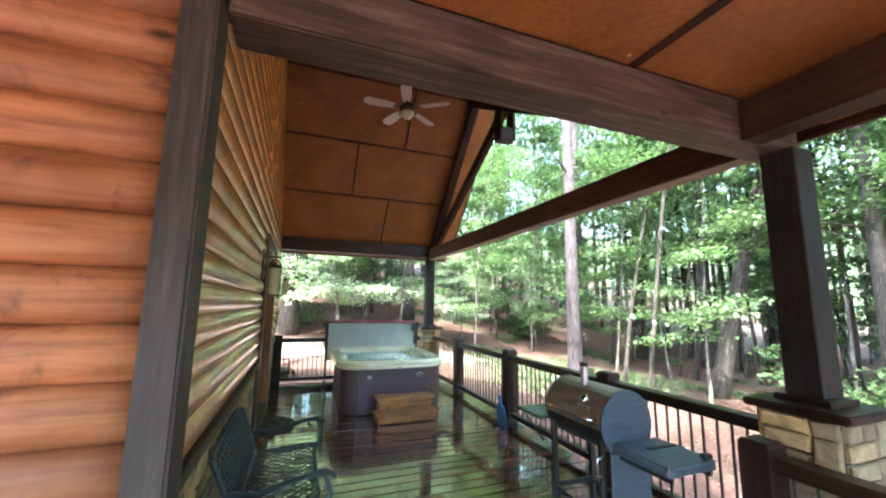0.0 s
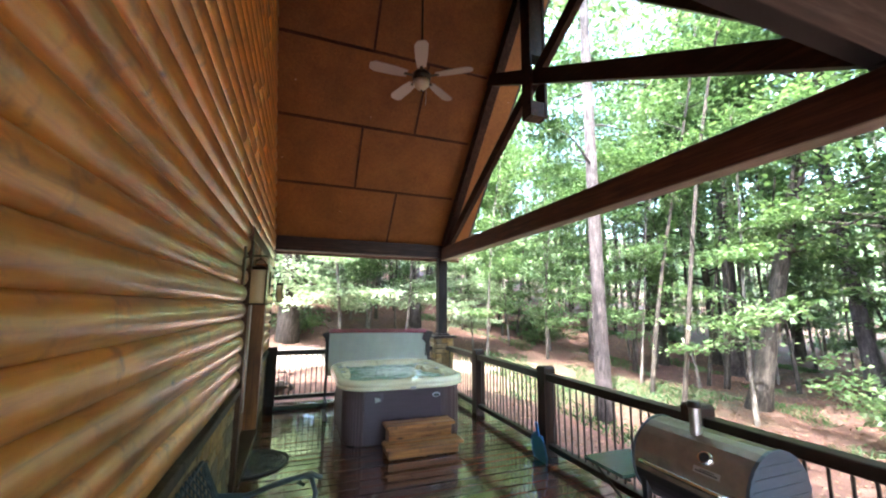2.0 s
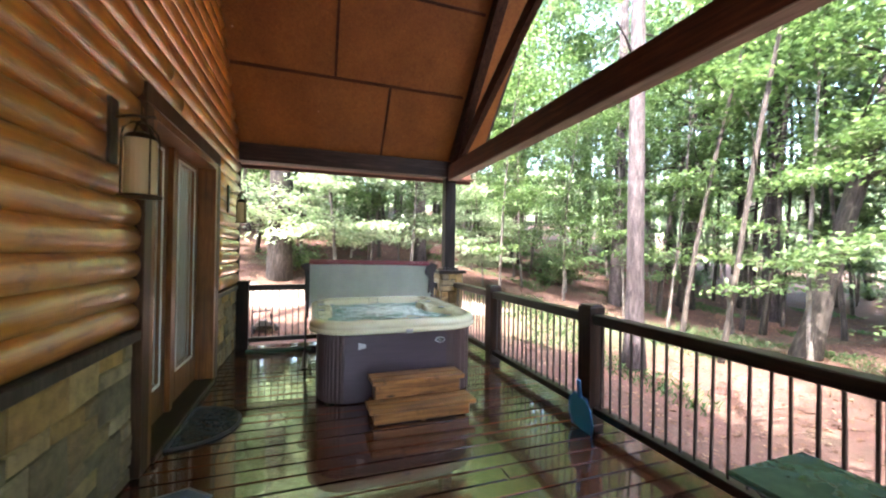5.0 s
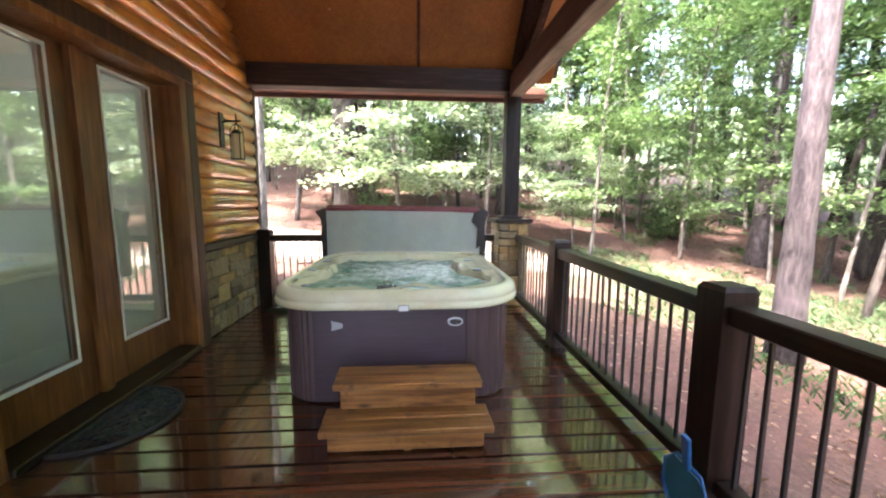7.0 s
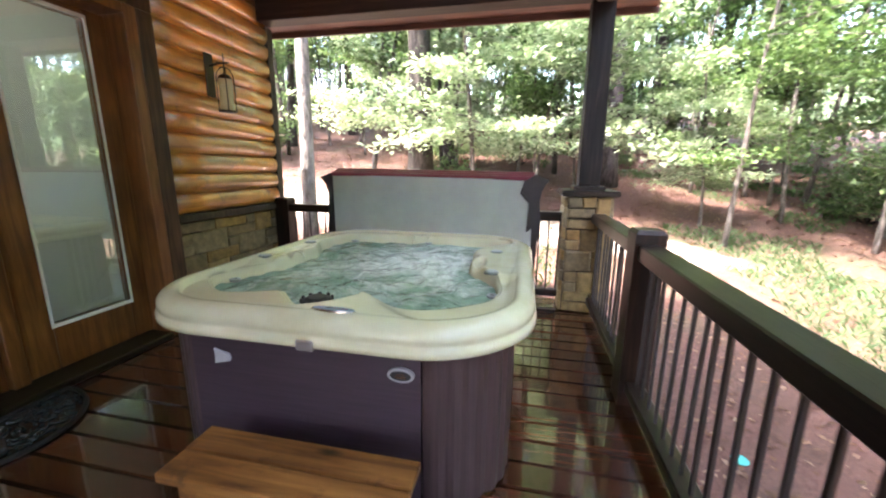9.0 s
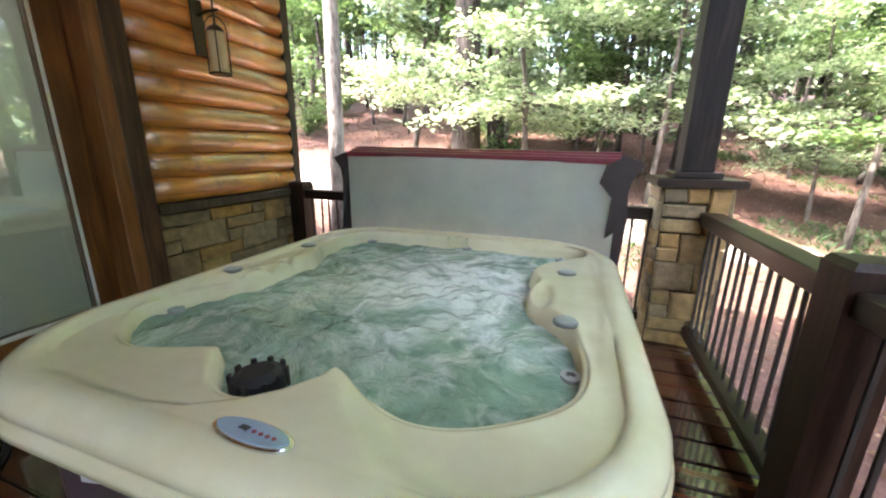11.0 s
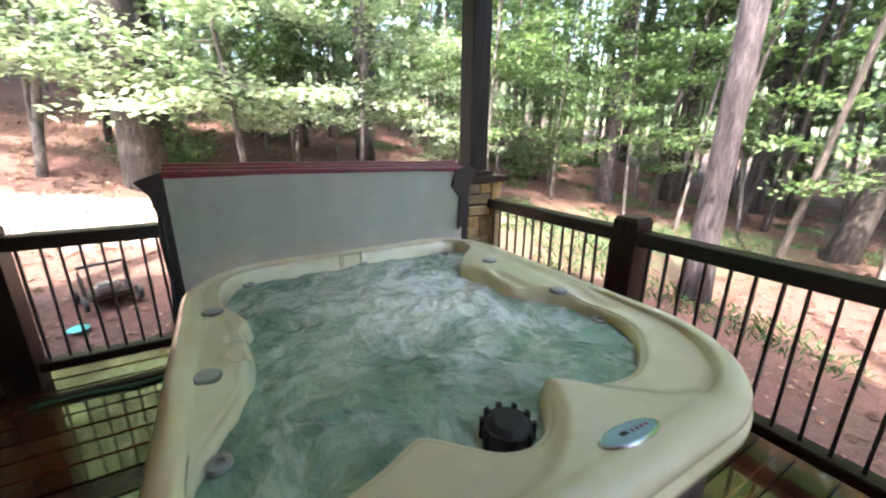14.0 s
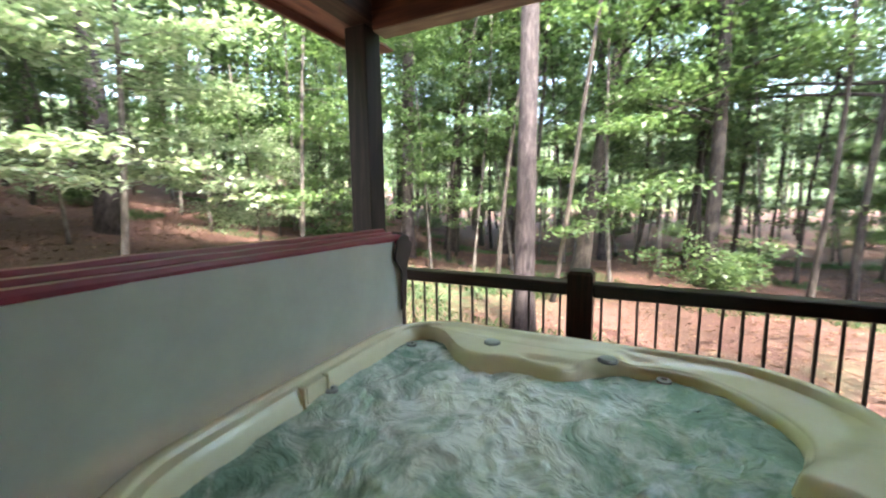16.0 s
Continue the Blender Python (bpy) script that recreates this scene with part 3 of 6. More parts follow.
structure("trim_corner_far", boxes(((-0.30, 8.387, -0.1), (-0.19, 8.47, 2.5)), bevel=0.005), TRIM_Z, "dark corner board", "trim")

# ---- porch floor frame ----
structure("deck_frame", boxes(((-0.25, -2.0, -0.30), (2.98, -1.95, -0.03)), ((2.93, -1.95, -0.30), (2.98, 8.52, -0.03)), ((-0.30, 8.52, -0.30), (2.98, 8.56, -0.03)),
                              ((-0.45, -1.95, -0.30), (-0.40, 1.8, -0.03)), *[((-0.25, y, -0.24), (2.93, y + 0.04, -0.03)) for y in np.arange(-1.5, 8.5, 0.6)]), BEAM_X,
          "dark framing under the deck", "deck")
structure("deck_support", boxes(*[((x, y, -1.2), (x + 0.14, y + 0.14, -0.30)) for x in (0.0, 2.78) for y in (-1.9, 1.8, 5.1, 8.36)]), BEAM_Z, "posts that carry the deck", "post")

GREY_X = wood("weathered_timber_cross", (0.030, 0.020, 0.015), (0.085, 0.057, 0.044), (0.19, 0.15, 0.125), 0, (0.5, 0.7), 1.0, 0.8)
GREY_Z = wood("weathered_timber_post", (0.025, 0.022, 0.019), (0.052, 0.047, 0.042), (0.11, 0.10, 0.09), 2, (0.5, 0.7), 1.0, 0.6)
TIE_WOOD = wood("tie_beam_wood", (0.022, 0.008, 0.0045), (0.055, 0.021, 0.011), (0.11, 0.046, 0.026), 1, (0.45, 0.65), 1.0, 0.6, spec=0.3)
# Paleness is part wear, part light off the deck put into the colour.
LIT_WORN_UNDER = wood("lit_worn_underside", (0.14, 0.11, 0.085), (0.27, 0.23, 0.185), (0.36, 0.31, 0.26), 1, (0.5, 0.7), 1.0, 0.0)
BATTEN = wood("ceiling_batten", (0.03, 0.011, 0.005), (0.075, 0.026, 0.011), (0.12, 0.045, 0.02), 0, (0.5, 0.7), 1.0, 0.0, spec=0.3)
FASCIA = wood("fascia_wood", (0.08, 0.032, 0.02), (0.15, 0.06, 0.04), (0.21, 0.09, 0.06), 0, (0.5, 0.7))

# ---- posts, beams, ceiling ----
structure("beam_south", boxes(((-0.069, 1.89, 2.42), (2.90, 2.08, 2.66)), bevel=0.008), GREY_X, "heavy weathered timber beam across the porch", "beam")
structure("beam_turn", boxes(((2.37, -2.0, 2.41), (2.53, 1.888, 2.63)), bevel=0.006), BEAM_Y, "dark timber beam running out from the porch", "beam")
structure("beam_eave", boxes(((-0.19, 8.25, 2.50), (2.90, 8.42, 2.74)), bevel=0.006), BEAM_X, "dark timber eave beam", "beam")
structure("trim_fascia", boxes(((-0.6, 8.62, 2.47), (3.26, 8.65, 2.66)), bevel=0.004), FASCIA, "reddish fascia board", "trim")
structure("soffit_eave", boxes(((-0.6, 8.422, 2.515), (3.24, 8.618, 2.53)), bevel=0.0), FASCIA, "stained eave soffit", "soffit")


def pier(name, cx, cy, top=1.0):
    ob = structure(name, boxes(((cx - 0.165, cy - 0.165, 0.002), (cx + 0.165, cy + 0.165, top))), MORTAR, "stone-clad pier with a dark wooden cap", "pier")
    structure("pier_cap", boxes(((cx - 0.225, cy - 0.225, top), (cx + 0.225, cy + 0.225, top + 0.045)), bevel=0.008), RAIL_X, "dark wooden cap board", "", ob)
    structure("pier_moulding", boxes(((cx - 0.125, cy - 0.125, top + 0.046), (cx + 0.125, cy + 0.125, top + 0.08)), bevel=0.005), RAIL_X, "", "", ob)
    return ob


structure("trim_corner_near", boxes(((-0.165, 1.79, -0.2), (-0.07, 1.934, 2.42)), bevel=0.008), GREY_Z, "dark stained corner post of the house", "post")
pier_1 = pier("pier_1", 2.79, 8.38, 1.0)
pier_2 = pier("pier_2", 2.80, 1.91, 0.985)
structure("column_1", boxes(((2.705, 8.295, 1.08), (2.875, 8.465, 2.499)), bevel=0.006), BEAM_Z, "dark stained square porch column", "column")
structure("column_2", boxes(((2.715, 1.83, 1.065), (2.89, 2.0, 2.419)), bevel=0.006), BEAM_Z, "dark stained square porch column", "column")

truss = thing("roof_truss", "dark timber scissor truss in the open gable", "truss", (2.8, RIDGE_Y, 2.46))
truss["kind"] = "structure"


def truss_part(name, bm, mat=BEAM_Y, label=""):
    bm.transform(Matrix.Translation((-2.8, -RIDGE_Y, -2.46)))
    part(name, bm, mat, truss, label)


truss_part("tie_beam", boxes(((2.72, 2.082, 2.45), (2.87, 8.248, 2.68)), bevel=0.006), TIE_WOOD)
# Thin added strip that carries the worn, deck-lit colour.
truss_part("beam_underside", boxes(((2.728, 2.085, 2.442), (2.862, 8.245, 2.449))), LIT_WORN_UNDER, "worn underside of the tie beam, coloured pale as if lit from below")
truss_part("scissor_beam", bar_between((2.765, 2.12, 2.69), (2.765, 6.30, 5.03), 0.08, 0.17))
truss_part("scissor_beam", bar_between((2.85, 8.22, 2.69), (2.85, 4.04, 5.03), 0.08, 0.17))
truss_part("king_post", boxes(((2.69, 5.05, 3.83), (2.725, 5.24, 5.9)), ((2.891, 5.05, 3.83), (2.93, 5.24, 5.9)), ((2.726, 5.06, 4.62), (2.89, 5.23, 5.9)),
                            ((2.726, 5.06, 3.83), (2.89, 5.23, 4.02)), bevel=0.004))
for s in (1, -1):
    y0, y1 = RIDGE_Y + s * (EAVE_Y - RIDGE_Y - 0.12), RIDGE_Y + s * 0.02
    truss_part("rafter", bar_between((2.80, y0, roof_z(y0) - 0.15), (2.80, y1, roof_z(y1) - 0.15), 0.13, 0.17))


def ceiling():
    """Both slopes of plywood, a closed shell with thickness, running out to the gable edge."""
    t = 0.06
    for name, s in (("ceiling_north", 1), ("ceiling_south", -1)):
        ye = RIDGE_Y + s * (EAVE_Y - RIDGE_Y + (0.10 if s > 0 else -0.02))
        poly = [(ye, roof_z(ye)), (RIDGE_Y, roof_z(RIDGE_Y)), (RIDGE_Y, roof_z(RIDGE_Y) + t), (ye, roof_z(ye) + t)]
        structure(name, prism(poly, "x", -0.6, 3.26), PLY, "orange-stained plywood vaulted ceiling", "ceiling")
        poly = [(u, v + t + 0.004) for u, v in poly]
        structure("roof_" + name[8:], prism(poly, "x", -0.7, 3.32), ROOF, "shingled porch roof", "roof")
    # battens over the joints
    b = []
    d = math.sqrt(1 + SLOPE ** 2)
    rows = [1.03, 2.06, 3.10]
    def batten(x0, x1, s0, s1, side):
        bm = bmesh.new()
        y0, y1 = (EAVE_Y - s0 / d), (EAVE_Y - s1 / d)
        zz = lambda y: EAVE_Z + SLOPE * (EAVE_Y - y)
        if side < 0:
            m = lambda y: 2 * RIDGE_Y - y
        else:
            m = lambda y: y
        h = 0.012
        pts = [(x0, m(y0), zz(y0) - 0.001), (x1, m(y0), zz(y0) - 0.001), (x1, m(y1), zz(y1) - 0.001), (x0, m(y1), zz(y1) - 0.001)]
        lowp = [(x, y - side * 0.6 * h, z - h) for x, y, z in pts]
        vs = [bm.verts.new(p) for p in pts + lowp]
        for f in ((0, 1, 2, 3), (7, 6, 5, 4), (0, 4, 5, 1), (1, 5, 6, 2), (2, 6, 7, 3), (3, 7, 4, 0)):
            bm.faces.new([vs[i] for i in f])
        bmesh.ops.recalc_face_normals(bm, faces=bm.faces[:])
        return bm
    for side, nm in ((1, "ceiling_battens_north"), (-1, "ceiling_battens_south")):
        whole = bmesh.new()
        rows3 = [(-0.19, 2.70, s - 0.016, s + 0.016) for s in rows]
        xs = [(1.68, 0.0, 1.03), (0.98, 1.03, 2.06), (1.78, 2.06, 3.10), (1.0, 3.10, 4.3)]
        rows3 += [(x - 0.016, x + 0.016, a + 0.02, c - 0.02) for x, a, c in xs]
        for x0, x1, s0, s1 in rows3:
            me = bpy.data.meshes.new("tmp")
            piece = batten(x0, x1, s0, s1, side)
            piece.to_mesh(me)
            piece.free()
            whole.from_mesh(me)
            bpy.data.meshes.remove(me)
        structure(nm, whole, BATTEN, "dark strips over the ceiling joints", "ceiling")


ceiling()
structure("ceiling_flat", boxes(((-4.8, -3.0, 2.662), (3.2, 1.888, 2.70))), PLY, "flat stained plywood porch ceiling", "ceiling")
structure("roof_flat", boxes(((-4.9, -3.1, 2.704), (3.3, 2.35, 2.80))), ROOF, "porch roof", "roof")
structure("trim_ceiling_strip", boxes(((1.60, -2.9, 2.648), (1.64, 1.886, 2.6615))), BEAM_Y, "dark strip on the flat ceiling", "trim")
structure("trim_gable_edge", boxes(((3.20, -3.0, 2.60), (3.235, 2.2, 2.70))), BEAM_Y, "dark fascia of the flat roof", "trim")


# ---- railings ----
def rail_post(at, h, label="dark stained square wooden post of the porch railing"):
    ob = thing("railing_post", label, "railing post", at, "railing posts")
    bm = bmesh.new()
    add_box(bm, (-0.07, -0.07, 0), (0.07, 0.07, h - 0.02))
    top = bmesh.ops.create_cube(bm, size=1, matrix=Matrix.Translation((0, 0, h - 0.01)) @ Matrix.Diagonal((0.14, 0.14, 0.02, 1)))
    for v in top["verts"]:
        if v.co.z > h - 0.01:
            v.co.x *= 0.82
            v.co.y *= 0.82
    part("post", bm, RAIL_Z, ob)
    return ob


BAL = None


def rail_run(p, q, h=0.86, gap=0.0925):
    """A railing panel: top and bottom rail and square iron balusters, between two posts."""
    global BAL
    p, q = Vector(p), Vector(q)
    along_y = abs(q.y - p.y) > abs(q.x - p.x)
    ob = thing("railing", "dark wooden porch railing with thin iron balusters", "railing", (p.x, p.y, 0), "porch railings")
    L = (q - p).length
    mat = RAIL_Y if along_y else RAIL_X
    def bar(w, z0, z1):
        return boxes(((-w, 0, z0), (w, L, z1)) if along_y else ((0, -w, z0), (L, w, z1)), bevel=0.006)
    part("top_rail", bar(0.055, h - 0.075, h), mat, ob)
    part("bottom_rail", bar(0.044, 0.085, 0.142), mat, ob)
    if BAL is None:
        BAL = to_mesh("baluster", boxes(((-0.0065, -0.0065, 0.14), (0.0065, 0.0065, h - 0.07))), IRON)
    n = int(L / gap)
    for i in range(n):
        s = (i + 0.5) * L / n
        b = new("baluster", BAL)
        b.parent = ob
        b.location = (0, s, 0) if along_y else (s, 0, 0)
        b.rotation_euler = (random.uniform(-0.012, 0.012), random.uniform(-0.012, 0.012), random.uniform(-0.2, 0.2))


for y in (3.45, 5.19, 6.93):
    rail_post((2.87, y, 0), 0.93)
rail_post((2.47, 2.0, 0), 0.85, "shorter dark railing post beside the stone pier")
rail_post((-0.12, 8.37, 0), 0.91)
rail_run((2.87, 2.08, 0), (2.87, 3.38, 0))
rail_run((2.87, 3.52, 0), (2.87, 5.12, 0))
rail_run((2.87, 5.26, 0), (2.87, 6.86, 0))
rail_run((2.87, 7.00, 0), (2.87, 8.21, 0))
rail_run((-0.05, 8.37, 0), (2.62, 8.37, 0), 0.85, 0.083)
rail_run((2.49, -1.9, 0), (2.49, 1.93, 0), 0.79)

# ---- doors ----
structure("trim_door_casing", boxes(((-0.25, 5.34, 0.0), (-0.17, 5.45, 2.18)), ((-0.25, 7.08, 0.0), (-0.17, 7.19, 2.18)), ((-0.25, 5.34, 2.181), (-0.17, 7.19, 2.30)),
                                    bevel=0.005), CASING, "dark brown casing round the patio doors", "trim")
structure("door_jamb", boxes(((-0.45, 5.445, 0.0), (-0.172, 5.50, 2.18)), ((-0.45, 7.0, 0.0), (-0.172, 7.078, 2.18)), ((-0.45, 5.501, 2.12), (-0.172, 6.999, 2.179)),
                             ((-0.36, 6.20, 0.05), (-0.29, 6.27, 2.119)), bevel=0.003), DOOR_Z, "brown door jamb and mullion", "door")
structure("door_sill", boxes(((-0.45, 5.501, 0.0), (-0.15, 6.999, 0.045)), bevel=0.006), BRASS, "dark metal door threshold", "door")


def glass_door(name, y0, y1, g0, g1):
    ob = structure(name, boxes(((-0.365, y0, 0.05), (-0.325, g0, 2.11)), ((-0.365, g1, 0.05), (-0.325, y1, 2.11)), ((-0.365, g0 + 0.001, 0.05), (-0.325, g1 - 0.001, 0.315)),
                               ((-0.365, g0 + 0.001, 2.06), (-0.325, g1 - 0.001, 2.11)), bevel=0.003), DOOR_Z,
                   "closed brown wooden patio door with a full glass light", "door")
    ob["kind"] = "structure"
    w = 0.009
    part("glass_trim", boxes(((-0.324, g0 - w, 0.30), (-0.316, g0 + 0.004, 2.075)), ((-0.324, g1 - 0.004, 0.30), (-0.316, g1 + w, 2.075)),
                             ((-0.324, g0 + 0.005, 0.30), (-0.316, g1 - 0.005, 0.322)), ((-0.324, g0 + 0.005, 2.055), (-0.316, g1 - 0.005, 2.075))), WHITE, ob, "white glazing bead")
    pane = part("glass_pane", boxes(((-0.345, g0, 0.316), (-0.338, g1, 2.059))), GLASS, ob, "clear reflecting glass pane")
    pane.visible_shadow = False
    bm = bmesh.new()
    z = 0.33
    while z < 2.05:
        m = Matrix.Translation((-0.372, (g0 + g1) / 2, z)) @ Matrix.Rotation(radians(82), 4, "Y")
        add_box(bm, (-0.0095, -(g1 - g0) / 2 + 0.005, -0.0006), (0.0095, (g1 - g0) / 2 - 0.005, 0.0006), 0, m)
        z += 0.0165
    part("blind", bm, BLIND, ob, "closed pale slatted blind behind the glass", kind="stuff")


# Fill lamp added behind the doors to brighten the blinds.
room_fill_lamp = new("room_fill_lamp", bpy.data.lights.new("room_fill_lamp", "AREA"))
room_fill_lamp.data.energy, room_fill_lamp.data.size, room_fill_lamp.data.color = 0.95, 0.5, (1.0, 0.96, 0.88)
room_fill_lamp.matrix_world = look((-1.35, 6.3, 2.2), (-0.4, 6.3, 1.1))
glass_door("door_1", 5.502, 6.196, 5.62, 6.075)
glass_door("door_2", 6.274, 6.998, 6.43, 6.875)


# ---- lanterns ----
def lantern(at, zb, k=1.0, c=0.145):
    """Wall lantern at the wall point at; zb: bottom of the hanging body."""
    ob = thing("wall_lantern", "black iron wall lantern with amber glass on the log wall", "lantern", (at[0], at[1], zb), "wall lanterns")
    part("backplate", boxes(((0.0, -0.04, 0.10), (0.018, 0.04, 0.42)), bevel=0.004), BRASS, ob)
    arm = tube([(0.018, 0, 0.33), (0.09, 0, 0.345), (0.185, 0, 0.345)], 0.008, 8)
    part("arm", arm, BRASS, ob)
    low = -0.10 * (k - 1)
    ring = bmesh.new()
    add_tube(ring, [(c, 0, 0.34), (c, 0, 0.41)], 0.005, 6)
    for a in range(4):
        t = math.pi / 4 + a * math.pi / 2
        px, py = 0.052 * k * math.cos(t), 0.052 * k * math.sin(t)
        add_tube(ring, [(c + px, py, low + 0.005), (c + px, py, 0.23), (c + px * 0.9, py * 0.9, 0.27), (c + px * 0.5, py * 0.5, 0.305), (c, 0, 0.318)], 0.0045, 6)
    add_tube(ring, [(c, 0, 0.31), (c, 0, 0.345)], 0.005, 6)
    part("cage", ring, BRASS, ob)
    part("glass_cylinder", lathe([(0.042 * k, low + 0.012), (0.042 * k, 0.225)], 20, (c, 0)), LANTERN_GLASS, ob, "amber seeded glass", smooth=False)
    part("base_plate", lathe([(0.056 * k, low), (0.058 * k, low + 0.006), (0.056 * k, low + 0.011)], 20, (c, 0)), BRASS, ob)
    part("hood", lathe([(0.046 * k, 0.226), (0.036 * k, 0.25), (0.012, 0.27)], 20, (c, 0)), BRASS, ob)
    return ob


lantern((-0.19, 4.98, 0), 1.64, 1.6, 0.125)
lantern((-0.19, 7.63, 0), 1.645, 1.15)


# ---- ceiling fan ----
BOWL_GLASS = material("frosted_bowl", (0.80, 0.70, 0.55), 0.3)[0]
def ceiling_fan(cx, cy, z):
    ob = thing("ceiling_fan", "five-blade ceiling fan with a bowl light, hung on a long rod", "fan", (cx, cy, z))
    part("rod", tube([(0, 0, 0.15), (0, 0, roof_z(cy) - z - 0.03)], 0.011, 8), BRASS, ob)
    part("motor", lathe([(0.03, 0.02), (0.095, 0.03), (0.10, 0.09), (0.06, 0.13), (0.025, 0.16)], 24), BRASS, ob, "dark bronze motor housing", smooth=True)
    part("light_bowl", lathe([(0.004, -0.075), (0.05, -0.06), (0.08, -0.02), (0.085, 0.018)], 24), BOWL_GLASS, ob, "frosted glass bowl", smooth=True)
    part("finial", lathe([(0.004, -0.10), (0.010, -0.09), (0.006, -0.076)], 12), BRASS, ob)
    part("pull_chain", tube([(0.05, 0, 0.0), (0.052, 0, -0.12), (0.05, 0, -0.24)], 0.003, 6), STEEL, ob)
    bl, br = bmesh.new(), bmesh.new()
    pts = [(0.16, -0.045), (0.30, -0.062), (0.50, -0.068), (0.55, -0.04), (0.555, 0.0), (0.55, 0.04), (0.50, 0.068), (0.30, 0.062), (0.16, 0.045)]
    blade_me = None
    for i in range(5):
        a = radians(37 + 72 * i)
        if blade_me is None:
            b = prism(pts, "z", -0.004, 0.004)
            b.transform(Matrix.Rotation(radians(11), 4, "X"))
            blade_me = to_mesh("blade", b, FAN_WOOD)
            a2 = boxes(((0.07, -0.016, -0.004), (0.19, 0.016, 0.006)), bevel=0.002)
            arm_me = to_mesh("blade_arm", a2, BRASS)
        o = new("blade", blade_me)
        o.parent, o.location, o.rotation_euler = ob, (0, 0, 0.075), (0, 0, a)
        o = new("blade_arm", arm_me)
        o.parent, o.location, o.rotation_euler = ob, (0, 0, 0.068), (0, 0, a)


ceiling_fan(1.335, 5.05, 3.92)


# ---- hot tub ----
TX0, TX1, TY0, TY1 = 0.725, 2.34, 5.975, 7.80     # outer edge of the moulded lip
TCX, TCY = (TX0 + TX1) / 2, (TY0 + TY1) / 2


def rounded(t, x0, x1, y0, y1, r):
    """The point of a rounded rectangle seen from its middle at the angle t."""
    cx, cy, hx, hy = (x0 + x1) / 2, (y0 + y1) / 2, (x1 - x0) / 2, (y1 - y0) / 2
    c, s = math.cos(t), math.sin(t)
    k = min(hx / abs(c) if abs(c) > 1e-9 else 1e9, hy / abs(s) if abs(s) > 1e-9 else 1e9)
    lo, hi = 0.0, k
    def inside(d):
        px, py = abs(d * c), abs(d * s)
        if px > hx or py > hy:
            return False
        qx, qy = px - (hx - r), py - (hy - r)
        return not (qx > 0 and qy > 0 and qx * qx + qy * qy > r * r)
    for _ in range(30):
        m = (lo + hi) / 2
        lo, hi = (m, hi) if inside(m) else (lo, m)
    return cx + lo * c, cy + lo * s


# the edge of the basin, corner by corner, round the tub
BASIN = [(0.90, 6.30), (1.02, 6.245), (1.14, 6.27), (1.235, 6.31), (1.265, 6.305), (1.32, 6.25), (1.385, 6.19), (1.46, 6.17), (1.53, 6.195), (1.585, 6.25), (1.625, 6.305), (1.655, 6.305),
         (1.75, 6.255), (1.86, 6.225), (1.98, 6.255), (2.12, 6.355), (2.18, 6.46), (2.185, 6.62), (2.13, 6.78), (2.03, 6.88), (2.00, 7.00), (2.02, 7.13), (1.985, 7.25), (2.04, 7.36), (2.16, 7.46),
         (2.20, 7.58), (2.12, 7.675), (1.75, 7.69), (1.30, 7.69), (1.00, 7.66), (0.90, 7.56), (0.875, 7.42), (0.885, 7.28), (0.925, 7.18), (0.95, 7.10), (0.93, 7.03), (0.94, 6.93),
         (0.93, 6.80), (0.885, 6.66), (0.82, 6.53), (0.80, 6.41)]


def smooth_loop(pts, per=6):
    out = []
    n = len(pts)
    for i in range(n):
        p0, p1, p2, p3 = (Vector(pts[(i + k - 1) % n]) for k in range(4))
        for j in range(per):
            t = j / per
            out.append(0.5 * ((2 * p1) + (p2 - p0) * t + (2 * p0 - 5 * p1 + 4 * p2 - p3) * t * t + (3 * p1 - p0 - 3 * p2 + p3) * t ** 3))
    return out


def inside_depth(x, y, poly):
    """How far the point lies inside the polygon, in metres; negative outside."""
    best, inside = 1e9, False
    for (ax, ay), (bx, by) in zip(poly, poly[1:] + poly[:1]):
        dx, dy = bx - ax, by - ay
        t = max(0.0, min(1.0, ((x - ax) * dx + (y - ay) * dy) / (dx * dx + dy * dy)))
        best = min(best, math.hypot(x - ax - t * dx, y - ay - t * dy))
        if (ay > y) != (by > y) and x < ax + (y - ay) * dx / dy:
            inside = not inside
    return best if inside else -best


# the two dished decks at the front of the shell; a raised swell with the controls runs between them
DISH_WEST = [(0.775, 6.62), (0.765, 6.40), (0.80, 6.24), (0.89, 6.135), (1.05, 6.09), (1.20, 6.082), (1.34, 6.085), (1.43, 6.105), (1.51, 6.155), (1.57, 6.21), (1.615, 6.28), (1.60, 6.50), (0.90, 6.75)]
DISH_EAST = [(1.67, 6.33), (1.76, 6.215), (1.86, 6.125), (1.96, 6.078), (2.07, 6.08), (2.17, 6.14), (2.235, 6.26), (2.25, 6.45), (2.235, 6.66), (2.10, 6.75), (1.75, 6.60)]


